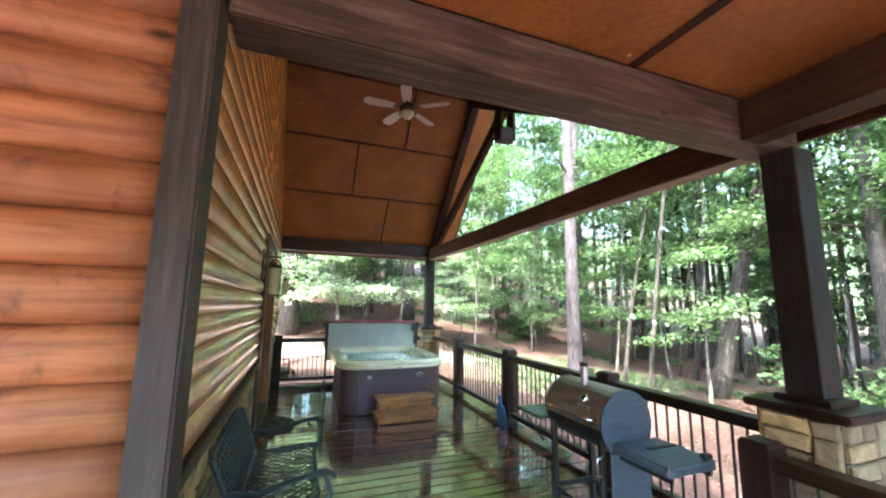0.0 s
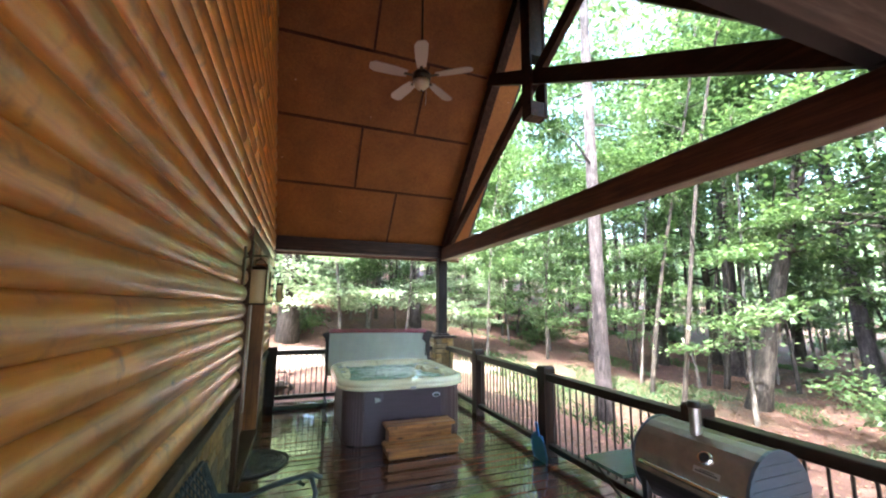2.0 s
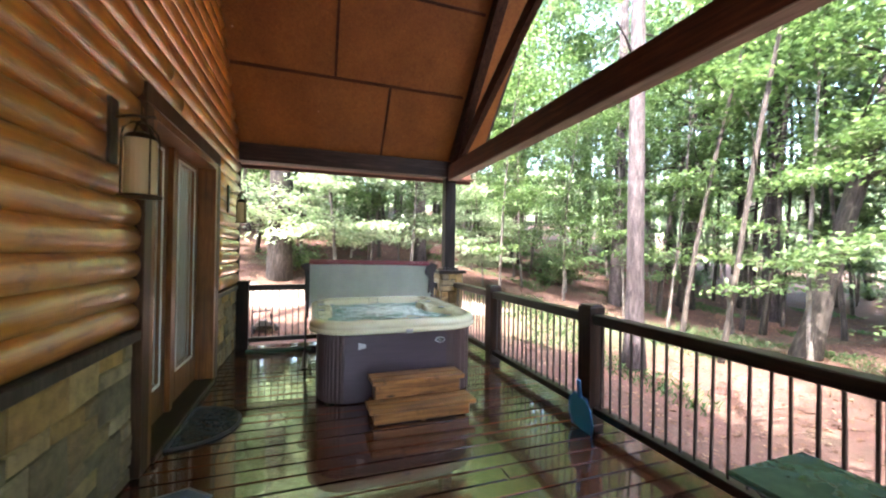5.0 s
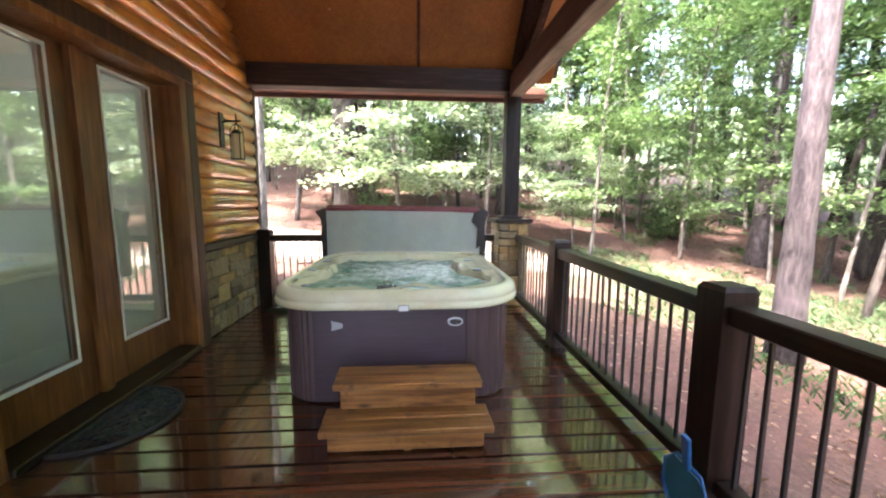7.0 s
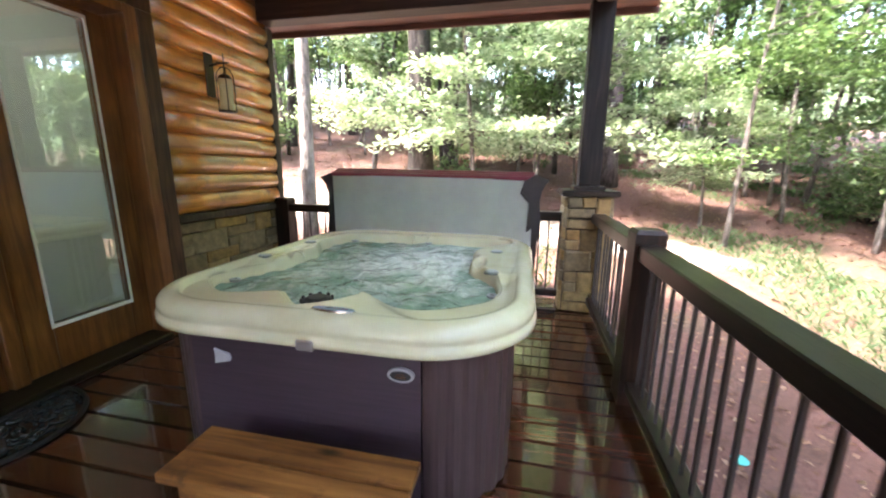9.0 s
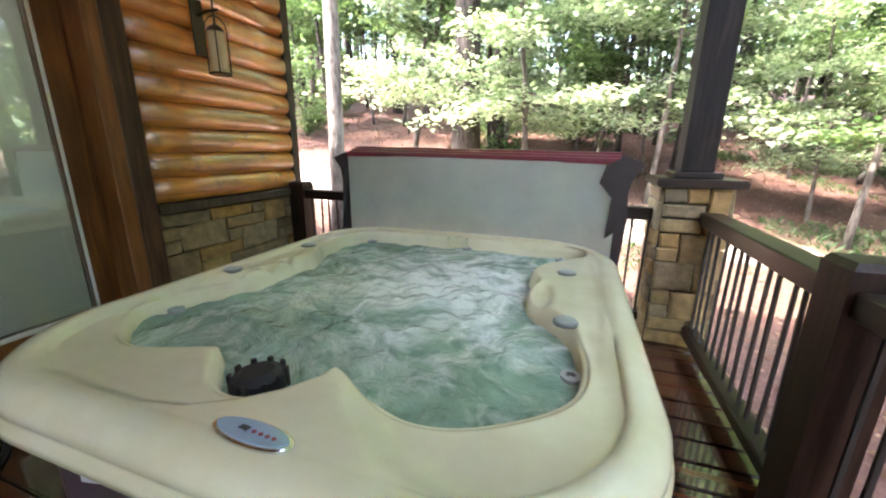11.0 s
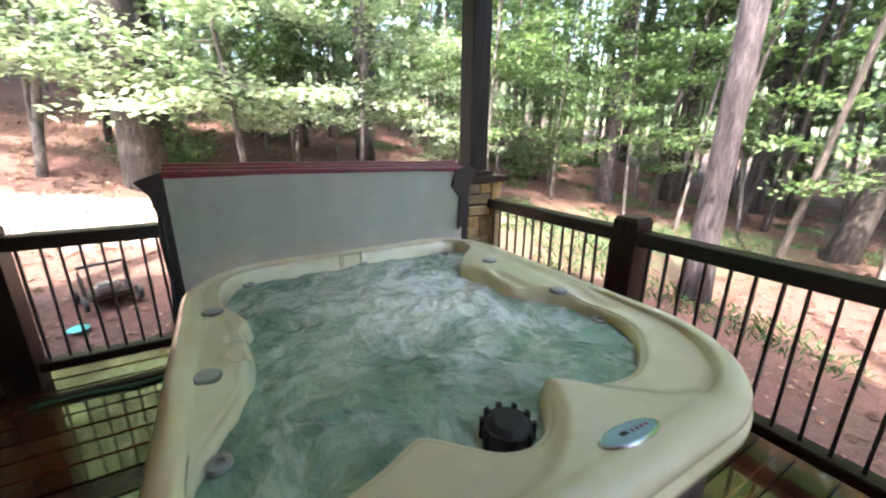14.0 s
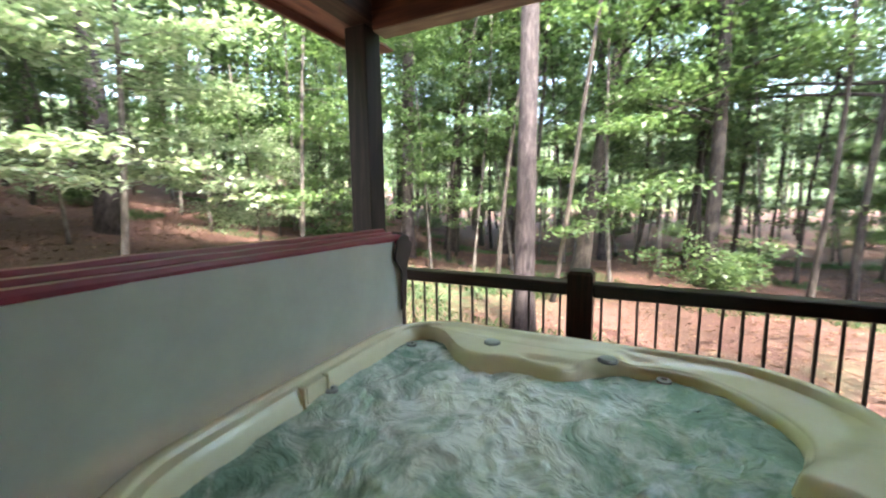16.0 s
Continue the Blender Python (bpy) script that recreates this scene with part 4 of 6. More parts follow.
def shell_height(x, y):
    """The moulded top of the shell: dished decks below a raised swell."""
    z = 0.716
    for poly, depth, soft in ((DISH_WEST, 0.027, 0.055), (DISH_EAST, 0.027, 0.085)):
        f = max(0.0, min(1.0, (inside_depth(x, y, poly) + soft * 0.5) / soft))
        z -= depth * f * f * (3 - 2 * f)
    def hollow(cx, cy, rx, ry, depth):
        d = math.hypot((x - cx) / rx, (y - cy) / ry)
        f = max(0.0, min(1.0, (1.25 - d) / 0.5))
        return depth * f * f * (3 - 2 * f)
    z -= hollow(2.20, 7.02, 0.035, 0.42, 0.008)
    z -= hollow(0.86, 7.0, 0.045, 0.16, 0.006)
    z -= hollow(0.915, 6.98, 0.026, 0.026, 0.026) + hollow(0.915, 6.86, 0.026, 0.026, 0.026)
    z -= hollow(2.045, 6.95, 0.030, 0.12, 0.020)
    z -= 0.008 * max(0.0, min(1.0, (y - 6.7) / 0.2))
    return z


def build_tub():
    tub = thing("hot_tub", "cream hot tub with purple-grey cabinet and churning water", "hot tub", (TCX, TCY, 0))
    off = Matrix.Translation((-TCX, -TCY, 0))
    inner = smooth_loop(BASIN, 7)
    n = len(inner)
    bm = bmesh.new()
    rings = []
    # outside of the lip, from its underside up and over, then inwards to the basin and down its wall
    prof_out = [(0.045, 0.615), (0.010, 0.612), (0.0, 0.620), (0.0, 0.643), (0.010, 0.650), (0.013, 0.660), (0.007, 0.668), (0.009, 0.690), (0.021, 0.708), (0.040, 0.720), (0.062, 0.725), (0.085, 0.722)]
    for ins, z in prof_out:
        row = []
        for p in inner:
            t = math.atan2(p.y - TCY, p.x - TCX)
            x, y = rounded(t, TX0 + ins, TX1 - ins, TY0 + ins, TY1 - ins, (0.43 if p.x > TCX and p.y < TCY else 0.38) - ins)
            row.append((x, y, z))
        rings.append(row)
    last = rings[-1]
    for f in [k / 24 for k in range(1, 24)]:
        rings.append([(a[0] + (p.x - a[0]) * f, a[1] + (p.y - a[1]) * f, shell_height(a[0] + (p.x - a[0]) * f, a[1] + (p.y - a[1]) * f) + 0.004 * (1 - f)) for a, p in zip(last, inner)])
    for d, z in ((0.0, 0.704), (0.006, 0.696), (0.012, 0.680), (0.02, 0.64), (0.035, 0.54), (0.07, 0.35)):
        row = []
        for i, p in enumerate(inner):
            q0, q1 = inner[i - 1], inner[(i + 1) % n]
            t = (q1 - q0).normalized()
            nrm = Vector((-t.y, t.x))
            row.append((p.x + nrm.x * d, p.y + nrm.y * d, z + (shell_height(p.x, p.y) - 0.708) * (1 if z > 0.68 else 0)))
        rings.append(row)
    vr = [[bm.verts.new(p) for p in row] for row in rings]
    for r0, r1 in zip(vr, vr[1:]):
        for i in range(n):
            bm.faces.new((r0[i], r0[(i + 1) % n], r1[(i + 1) % n], r1[i]))
    bmesh.ops.recalc_face_normals(bm, faces=bm.faces[:])
    bm.transform(off)
    part("shell", bm, SHELL, tub, "glossy cream acrylic shell with a moulded rim", smooth=True)
    # water
    bm = bmesh.new()
    c = Vector((1.52, 7.0))
    rows = 60
    prev = None
    first = bm.verts.new((c.x, c.y, 0.64))
    def wz(x, y):
        a = noise.noise((x * 5, y * 5, 0.3)) * 0.010 + noise.noise((x * 12, y * 12, 1.3)) * 0.012 + noise.noise((x * 27, y * 27, 2.3)) * 0.006
        boil = math.exp(-((x - 1.75) / 0.3) ** 2 - ((y - 7.1) / 0.35) ** 2)
        return 0.642 + a * (1 + 0.8 * boil)
    for j in range(1, rows + 1):
        f = j / rows * 1.0
        row = []
        for p in inner:
            q = c + (p - c) * f * 1.005
            row.append(bm.verts.new((q.x, q.y, wz(q.x, q.y))))
        for i in range(n):
            if prev is None:
                bm.faces.new((first, row[i], row[(i + 1) % n]))
            else:
                bm.faces.new((prev[i], row[i], row[(i + 1) % n], prev[(i + 1) % n]))
        prev = row
    bmesh.ops.recalc_face_normals(bm, faces=bm.faces[:])
    bm.transform(off)
    part("water", bm, WATER, tub, "foaming pale green water", smooth=True)
    # cabinet: rounded body split in panels
    def panel(t0, t1, ins, z0, z1, steps, groove):
        bm = bmesh.new()
        lo, hi = [], []
        for i in range(steps + 1):
            t = t0 + (t1 - t0) * i / steps
            g = 0.006 if groove and i % 3 == 0 else 0.0
            x, y = rounded(t, TX0 + ins + g, TX1 - ins - g, TY0 + ins + g, TY1 - ins - g, 0.25)
            xi, yi = rounded(t, TX0 + ins + 0.03, TX1 - ins - 0.03, TY0 + ins + 0.03, TY1 - ins - 0.03, 0.17)
            lo.append((bm.verts.new((x, y, z0)), bm.verts.new((xi, yi, z0))))
            hi.append((bm.verts.new((x, y, z1)), bm.verts.new((xi, yi, z1))))
        for i in range(steps):
            bm.faces.new((lo[i][0], lo[i + 1][0], hi[i + 1][0], hi[i][0]))
            bm.faces.new((hi[i][0], hi[i + 1][0], hi[i + 1][1], hi[i][1]))
            bm.faces.new((lo[i][0], lo[i][1], lo[i + 1][1], lo[i + 1][0]))
        for k in (0, -1):
            bm.faces.new((lo[k][0], hi[k][0], hi[k][1], lo[k][1]))
        bmesh.ops.recalc_face_normals(bm, faces=bm.faces[:])
        bm.transform(off)
        return bm
    def ang(x, y):
        return math.atan2(y - TCY, x - TCX)
    a = [ang(0.96, TY0), ang(2.0, TY0), ang(TX1, 7.30), ang(TX1, 7.36), ang(2.0, TY1), ang(1.12, TY1), ang(TX0, 7.36), ang(TX0, 6.40) + 2 * math.pi, ang(0.96, TY0) + 2 * math.pi]
    e = 0.004
    for i in range(8):
        corner = i % 2 == 1
        part("corner_panel" if corner else "side_panel", panel(a[i] + e, a[i + 1] - e, 0.085, 0.012, 0.613, (60 if i == 1 else 36) if corner else 4, corner),
             PANEL_CORNER if corner else PANEL, tub, "ribbed purple-brown corner panel" if corner else "purple-grey side panel")
    base = bmesh.new()
    add_box(base, (0.95, 6.18, 0.0), (2.12, 7.58, 0.60))
    base.transform(off)
    part("base", base, RUBBER, tub)
    # fittings
    def at_top(name, x, y, z, prof, mat, label="", sides=24):
        bm = lathe(prof, sides)
        bm.transform(off @ Matrix.Translation((x, y, z)))
        part(name, bm, mat, tub, label, smooth=False)
    for x, y in ((0.84, 6.76), (0.85, 7.215), (2.128, 6.747), (2.118, 7.222)):
        zz = shell_height(x, y)
        at_top("valve", x, y, zz - 0.002, [(0.038, 0.0), (0.038, 0.006), (0.033, 0.009), (0.006, 0.008)], VALVE_RING, "round grey diverter valve")
        at_top("valve_disc", x, y, zz + 0.004, [(0.031, 0.002), (0.029, 0.007), (0.004, 0.009)], GREY_CAP)
    bm = bmesh.new()
    poly = [(0.088 * math.cos(t), 0.033 * math.sin(t)) for t in (2 * math.pi * k / 40 for k in range(40))]
    b = prism(poly, "z", 0.0, 0.010)
    bmesh.ops.bevel(b, geom=[e for e in b.edges if abs(e.verts[0].co.z - e.verts[1].co.z) < 1e-6 and e.verts[0].co.z > 0.005], offset=0.003, segments=2, affect="EDGES")
    m = off @ Matrix.Translation((1.632, 6.072, 0.716)) @ Matrix.Rotation(radians(-10), 4, "X") @ Matrix.Rotation(radians(-4), 4, "Z")
    b.transform(m)
    ctl = part("control_panel", b, CHROME, tub, "oval silver control panel with a blue face")
    poly = [(0.080 * math.cos(t), 0.027 * math.sin(t)) for t in (2 * math.pi * k / 40 for k in range(40))]
    b = prism(poly, "z", 0.0102, 0.0118)
    b.transform(m)
    part("control_face", b, DISPLAY, ctl)
    b = boxes(((-0.028, -0.005, 0.012), (-0.008, 0.006, 0.0132)))
    b.transform(m)
    part("display_window", b, RUBBER, ctl)
    b = bmesh.new()
    for k in range(4):
        bmesh.ops.create_cone(b, cap_ends=True, segments=12, radius1=0.0045, radius2=0.004, depth=0.002, matrix=Matrix.Translation((0.006 + 0.015 * k, -0.001, 0.0128)))
    b.transform(m)
    part("button", b, MAROON, ctl)
    skim = bmesh.new()
    x, y = 1.455, 6.262
    bmesh.ops.create_cone(skim, cap_ends=True, segments=28, radius1=0.062, radius2=0.058, depth=0.07, matrix=Matrix.Translation((x, y, 0.655)))
    bmesh.ops.create_cone(skim, cap_ends=True, segments=28, radius1=0.052, radius2=0.036, depth=0.012, matrix=Matrix.Translation((x, y, 0.696)))
    skim.transform(off @ Matrix.Translation((0, 0, -0.008)))
    cap = part("filter_cap", skim, RUBBER, tub, "ribbed black skimmer cap in the water")
    for k in range(10):
        t = 2 * math.pi * k / 10
        skim = bmesh.new()
        add_box(skim, (-0.007, -0.004, 0.625), (0.007, 0.006, 0.70), 0.002, Matrix.Translation((x + 0.063 * math.cos(t), y + 0.063 * math.sin(t), 0)) @ Matrix.Rotation(t + math.pi / 2, 4, "Z"))
        skim.transform(off @ Matrix.Translation((0, 0, -0.008)))
        part("rib", skim, RUBBER, cap)
    for x, y, d in ((1.57, 7.665, 0.5), (0.99, 7.62, 0.5), (2.08, 7.62, 0.5), (0.86, 6.50, 0.5), (2.15, 6.55, 0.5)):
        at_top("jet", x, y, 0.646, [(0.026, 0.0), (0.026, 0.012), (0.012, 0.014), (0.010, 0.004)], GREY_CAP, "small grey water jet", 16)
    bm = boxes(((1.46, 7.668, 0.650), (1.555, 7.70, 0.712)), ((1.56, 7.664, 0.640), (1.57, 7.70, 0.716)), ((1.445, 7.664, 0.640), (1.455, 7.70, 0.716)), bevel=0.003)
    bm.transform(off)
    part("waterfall_spout", bm, SHELL, tub, "moulded cream water spout on the far rim")
    bm = boxes(((1.54, TY0 - 0.006, 0.607), (1.605, TY0 + 0.02, 0.645)), bevel=0.004)
    bm.transform(off)
    part("drain_cap", bm, STEEL, tub)
    badge = prism([(0.048 * math.cos(t), 0.026 * math.sin(t)) for t in (2 * math.pi * k / 28 for k in range(28))], "y", -0.008, 0.006)
    badge.transform(off @ Matrix.Translation((1.885, TY0 + 0.078, 0.515)))
    bd = part("maker_badge", badge, EMBLEM, tub, "oval chrome badge with plain bars")
    b2 = prism([(0.038 * math.cos(t), 0.018 * math.sin(t)) for t in (2 * math.pi * k / 28 for k in range(28))], "y", -0.0095, -0.0082)
    b2.transform(off @ Matrix.Translation((1.885, TY0 + 0.078, 0.515)))
    part("badge_field", b2, RUBBER, bd)
    b3 = boxes(((-0.02, -0.011, -0.008), (0.02, -0.0097, -0.002)), ((-0.014, -0.011, 0.003), (0.014, -0.0097, 0.007)))
    b3.transform(off @ Matrix.Translation((1.885, TY0 + 0.078, 0.515)))
    part("badge_bar", b3, CHROME, bd)
    tri = prism([(-0.035, -0.03), (0.03, -0.014), (0.035, 0.0), (0.03, 0.014), (-0.035, 0.03), (-0.03, 0.0)], "y", -0.009, 0.0)
    tri.transform(off @ Matrix.Translation((1.17, TY0 + 0.080, 0.50)))
    part("panel_emblem", tri, EMBLEM, tub, "worn silver arrow emblem")


def smooth_open(pts, per=5):
    out = []
    for i in range(len(pts) - 1):
        p0, p1, p2, p3 = (Vector(pts[max(0, min(len(pts) - 1, i + k - 1))]) for k in range(4))
        for j in range(per):
            t = j / per
            out.append(0.5 * ((2 * p1) + (p2 - p0) * t + (2 * p0 - 5 * p1 + 4 * p2 - p3) * t * t + (3 * p1 - p0 - 3 * p2 + p3) * t ** 3))
    return out + [Vector(pts[-1])]


build_tub()


def build_cover():
    """The folded cover, propped upright behind the tub on its lifter."""
    x0, x1, y = 0.715, 2.33, 7.83
    c = thing("tub_cover", "folded grey vinyl tub cover with maroon binding, propped upright", "tub cover", (1.52, y, 0.74))
    off = Matrix.Translation((-1.52, -y, -0.74))
    def put(name, bm, mat, label=""):
        bm.transform(off)
        return part(name, bm, mat, c, label)
    bm = bmesh.new()
    nx, nz = 24, 10
    vs = [[bm.verts.new((x0 + (x1 - x0) * i / nx, y - 0.012 * math.sin(math.pi * i / nx) + 0.004 * noise.noise((i * 0.4, j * 0.5, 0)), 0.50 + (1.135 + 0.02 * (1 - i / nx) - 0.50) * j / nz)) for i in range(nx + 1)] for j in range(nz + 1)]
    for j in range(nz):
        for i in range(nx):
            bm.faces.new((vs[j][i], vs[j][i + 1], vs[j + 1][i + 1], vs[j + 1][i]))
    bmesh.ops.solidify(bm, geom=bm.faces[:], thickness=-0.075)
    p = put("front_panel", bm, COVER, "grey-green vinyl underside of the cover")
    put("rear_panel", boxes(((x0, y + 0.09, 0.72), (x1, y + 0.17, 1.15)), bevel=0.012), COVER)
    for k in range(3):
        z = 1.142 + 0.014 * k
        pts = [(x0 - 0.005 + (x1 - x0 + 0.01) * i / 12, y + 0.01 + 0.055 * k, z + 0.02 * (1 - i / 12) + 0.005 * noise.noise((i * 0.9, k * 3.1, 2))) for i in range(13)]
        put("binding", tube(pts, [0.020] * 13, 8), MAROON, "faded maroon vinyl binding")
    put("top_panel", boxes(((x0, y + 0.0, 1.10), (x1, y + 0.165, 1.163)), bevel=0.008), MAROON, "faded maroon vinyl edge")
    for s, x in ((-1, x0), (1, x1)):
        bm = bmesh.new()
        outline = [(0.0, 0.46), (0.0, 1.175), (-0.04, 1.165), (-0.115, 1.135), (-0.065, 1.07), (-0.05, 0.98), (-0.062, 0.86), (-0.04, 0.46)]
        a = [bm.verts.new((x + s * (-u), y + 0.005, v)) for u, v in outline]
        b = [bm.verts.new((x + s * (-u) * 0.7, y + 0.16, v - 0.01)) for u, v in outline]
        for i in range(len(outline)):
            j = (i + 1) % len(outline)
            bm.faces.new((a[i], a[j], b[j], b[i]))
        bm.faces.new(a[::-1])
        bm.faces.new(b)
        bmesh.ops.recalc_face_normals(bm, faces=bm.faces[:])
        put("side_flap", bm, FLAP, "dark torn vinyl side flap")
    drape = prism([(2.29, 0.745), (2.335, 0.78), (2.35, 0.98), (2.415, 1.10), (2.33, 1.165), (2.26, 1.125), (2.235, 1.035), (2.30, 0.96)], "y", 7.800, 7.812)
    put("corner_drape", drape, FLAP, "dark torn vinyl hanging over the corner")


build_cover()
lifter = thing("cover_lifter", "black metal lifter frame that holds up the tub cover", "cover lifter", (0.68, 7.75, 0))
for nm, bm in (("upright", tube([(0, 0.05, 0.0), (0, 0.05, 0.72), (0.005, 0.10, 1.10)], 0.012, 8)), ("brace", tube([(0.0, -0.25, 0.32), (0.0, 0.05, 0.70)], 0.009, 8)),
               ("foot", boxes(((-0.03, -0.55, 0.0), (0.03, 0.12, 0.012)), bevel=0.003)), ("strut", tube([(0.0, -0.5, 0.012), (0.0, -0.25, 0.32)], 0.009, 8))):
    part(nm, bm, BLACK, lifter)

# ---- steps at the tub ----
steps = thing("tub_steps", "two-tread pine steps in front of the hot tub", "steps", (1.6, 5.56, 0))
def step_part(name, *rows, bevel=0.005):
    bm = boxes(*rows, bevel=bevel)
    bm.transform(Matrix.Translation((-1.6, -5.56, 0)))
    part(name, bm, STEP_X, steps)
step_part("tread", ((1.17, 5.54, 0.105), (2.03, 5.645, 0.14)))
step_part("tread", ((1.165, 5.65, 0.106), (2.025, 5.76, 0.141)))
step_part("tread", ((1.21, 5.70, 0.262), (1.995, 5.81, 0.298)))
step_part("tread", ((1.205, 5.815, 0.263), (1.99, 5.93, 0.297)))
step_part("riser", ((1.205, 5.575, 0.012), (1.985, 5.60, 0.104)))
step_part("riser", ((1.24, 5.74, 0.142), (1.965, 5.765, 0.261)))
step_part("side_board", ((1.215, 5.602, 0.0), (1.24, 5.92, 0.104)), ((1.242, 5.767, 0.106), (1.262, 5.92, 0.261)))
step_part("side_board", ((1.95, 5.602, 0.0), (1.975, 5.92, 0.104)), ((1.94, 5.767, 0.142), (1.96, 5.92, 0.261)))
step_part("foot", ((1.58, 5.58, 0.0), (1.62, 5.90, 0.012)))


# ---- door mat ----
def build_mat():
    cx, cy = -0.14, 5.98
    m = thing("door_mat", "half-round black rubber scroll doormat, wet", "doormat", (cx, cy, 0.002))
    rx, ry = 0.38, 0.35
    rim = [(0.0, -ry, 0.008)] + [(rx * math.cos(t), ry * math.sin(t), 0.008) for t in np.linspace(-math.pi / 2, math.pi / 2, 25)] + [(0.0, ry, 0.008), (0, 0, 0.008), (0.0, -ry, 0.008)]
    part("border", tube(rim, 0.012, 6), RUBBER, m)
    bm = bmesh.new()
    rng = random.Random(4)
    for _ in range(120):
        t, r = rng.uniform(-1.5, 1.5), math.sqrt(rng.random())
        x, y = rx * r * math.cos(t) * 0.92, ry * r * math.sin(t) * 0.92
        a0, rad, sweep = rng.uniform(0, 6.28), rng.uniform(0.025, 0.05), rng.uniform(2.0, 4.5)
        pts = []
        for k in range(9):
            a = a0 + sweep * k / 8
            q = (x + rad * (1 - 0.08 * k) * math.cos(a), y + rad * (1 - 0.08 * k) * math.sin(a))
            if q[0] > 0.01 and (q[0] / rx) ** 2 + (q[1] / ry) ** 2 < 0.97:
                pts.append((q[0], q[1], 0.007))
        if len(pts) > 3:
            add_tube(bm, pts, 0.007, 5)
    part("scrollwork", bm, MAT_RUBBER, m, kind="stuff")
    part("backing", prism([(rx * 0.97 * math.cos(t), ry * 0.97 * math.sin(t)) for t in np.linspace(-math.pi / 2, math.pi / 2, 25)], "z", 0.0, 0.0025), MAT_BACK, m)


build_mat()


# ---- barrel grill ----
def build_grill():
    cx, cy, r, zc = 2.22, 2.90, 0.205, 0.77
    y0, y1 = 2.62, 3.20
    g = thing("barrel_grill", "bronze barrel charcoal grill with chimney and blue-grey side shelf", "grill", (cx, cy, 0))
    off = Matrix.Translation((-cx, -cy, 0))
    def put(name, bm, mat, label="", smooth=False, parent=None):
        bm.transform(off)
        return part(name, bm, mat, parent or g, label, smooth)
    def half(a0, a1, ya, yb, rr, n=16):
        outer = [(cx + rr * math.cos(t), zc + rr * math.sin(t)) for t in np.linspace(a0, a1, n)]
        inner = [(cx + (rr - 0.012) * math.cos(t), zc + (rr - 0.012) * math.sin(t)) for t in np.linspace(a1, a0, n)]
        return prism(outer + inner, "y", ya, yb)
    put("lid", half(radians(-8), radians(188), y0 + 0.012, y1 - 0.012, r), GRILL_PAINT, "bronze painted barrel lid")
    put("fire_bowl", half(radians(189), radians(351), y0 + 0.012, y1 - 0.012, r), BLACK, "sooty black barrel bottom")
    for ya, yb in ((y0, y0 + 0.014), (y1 - 0.014, y1)):
        cap = prism([(cx + (r + 0.004) * math.cos(t), zc + (r + 0.004) * math.sin(t)) for t in np.linspace(0, 2 * math.pi, 33)[:-1]], "y", ya, yb)
        e = put("end_plate", cap, GRILL_BLUE, "blue-grey pressed end plate")
        if ya == y0:
            b = bmesh.new()
            for k in range(7):
                zz = zc - 0.12 + 0.045 * k
                w = math.sqrt(max(0.0, r * r - (zz - zc) ** 2)) - 0.02
                add_box(b, (cx - w, ya - 0.004, zz), (cx + w, ya - 0.0005, zz + 0.006), 0)
            put("rib", b, GRILL_BLUE, parent=e)
    put("chimney", lathe([(0.026, 0.94), (0.026, 1.085)], 20, (cx - 0.06, 2.93)), STEEL, "steel chimney")
    put("chimney_cap", lathe([(0.030, 1.086), (0.034, 1.095), (0.026, 1.115), (0.005, 1.12)], 20, (cx - 0.06, 2.93)), BLACK)
    # thermometer and handle on the front
    t = radians(142)
    fx, fz = cx + r * math.cos(t), zc + r * math.sin(t)
    m = Matrix.Translation((fx, 2.82, fz)) @ Matrix.Rotation(-(t - math.pi / 2) * 1.0, 4, "Y")
    th = lathe([(0.030, -0.002), (0.032, 0.006), (0.028, 0.012), (0.004, 0.010)], 24)
    th.transform(m)
    put("thermometer", th, CHROME, "round chrome thermometer")
    td = lathe([(0.023, 0.0125), (0.004, 0.0135)], 24)
    td.transform(m)
    put("dial", td, RUBBER)
    t = radians(158)
    m = Matrix.Translation((cx + r * math.cos(t), 2.80, zc + r * math.sin(t))) @ Matrix.Rotation(-(t - math.pi / 2), 4, "Y")
    nb = boxes(((-0.014, -0.06, 0.0), (0.014, 0.06, 0.003)))
    nb.transform(m)
    put("nameplate", nb, STEEL, "worn metal nameplate with plain bars")
    nb = boxes(((-0.007, -0.05, 0.0031), (-0.001, 0.05, 0.004)), ((0.003, -0.035, 0.0031), (0.007, 0.03, 0.004)))
    nb.transform(m)
    put("nameplate_bar", nb, RUBBER)
    hx = cx - r - 0.05
    put("handle", tube([(hx + 0.055, 2.68, 0.79), (hx, 2.70, 0.80), (hx, 2.74, 0.80), (hx, 3.06, 0.80), (hx, 3.10, 0.80), (hx + 0.055, 3.12, 0.79)], 0.011, 8), CHROME, "chrome lid handle", True)
    put("ash_handle", tube([(hx + 0.04, 2.60, 0.62), (hx - 0.03, 2.59, 0.60), (hx - 0.035, 2.59, 0.52), (hx + 0.03, 2.60, 0.48)], 0.009, 8), CHROME, "", True)
    for x in (cx - 0.17, cx + 0.17):
        for y in (y0 + 0.05, y1 - 0.05):
            put("leg", boxes(((x - 0.017, y - 0.017, 0.0), (x + 0.017, y + 0.017, 0.70)), bevel=0.003), BLACK)
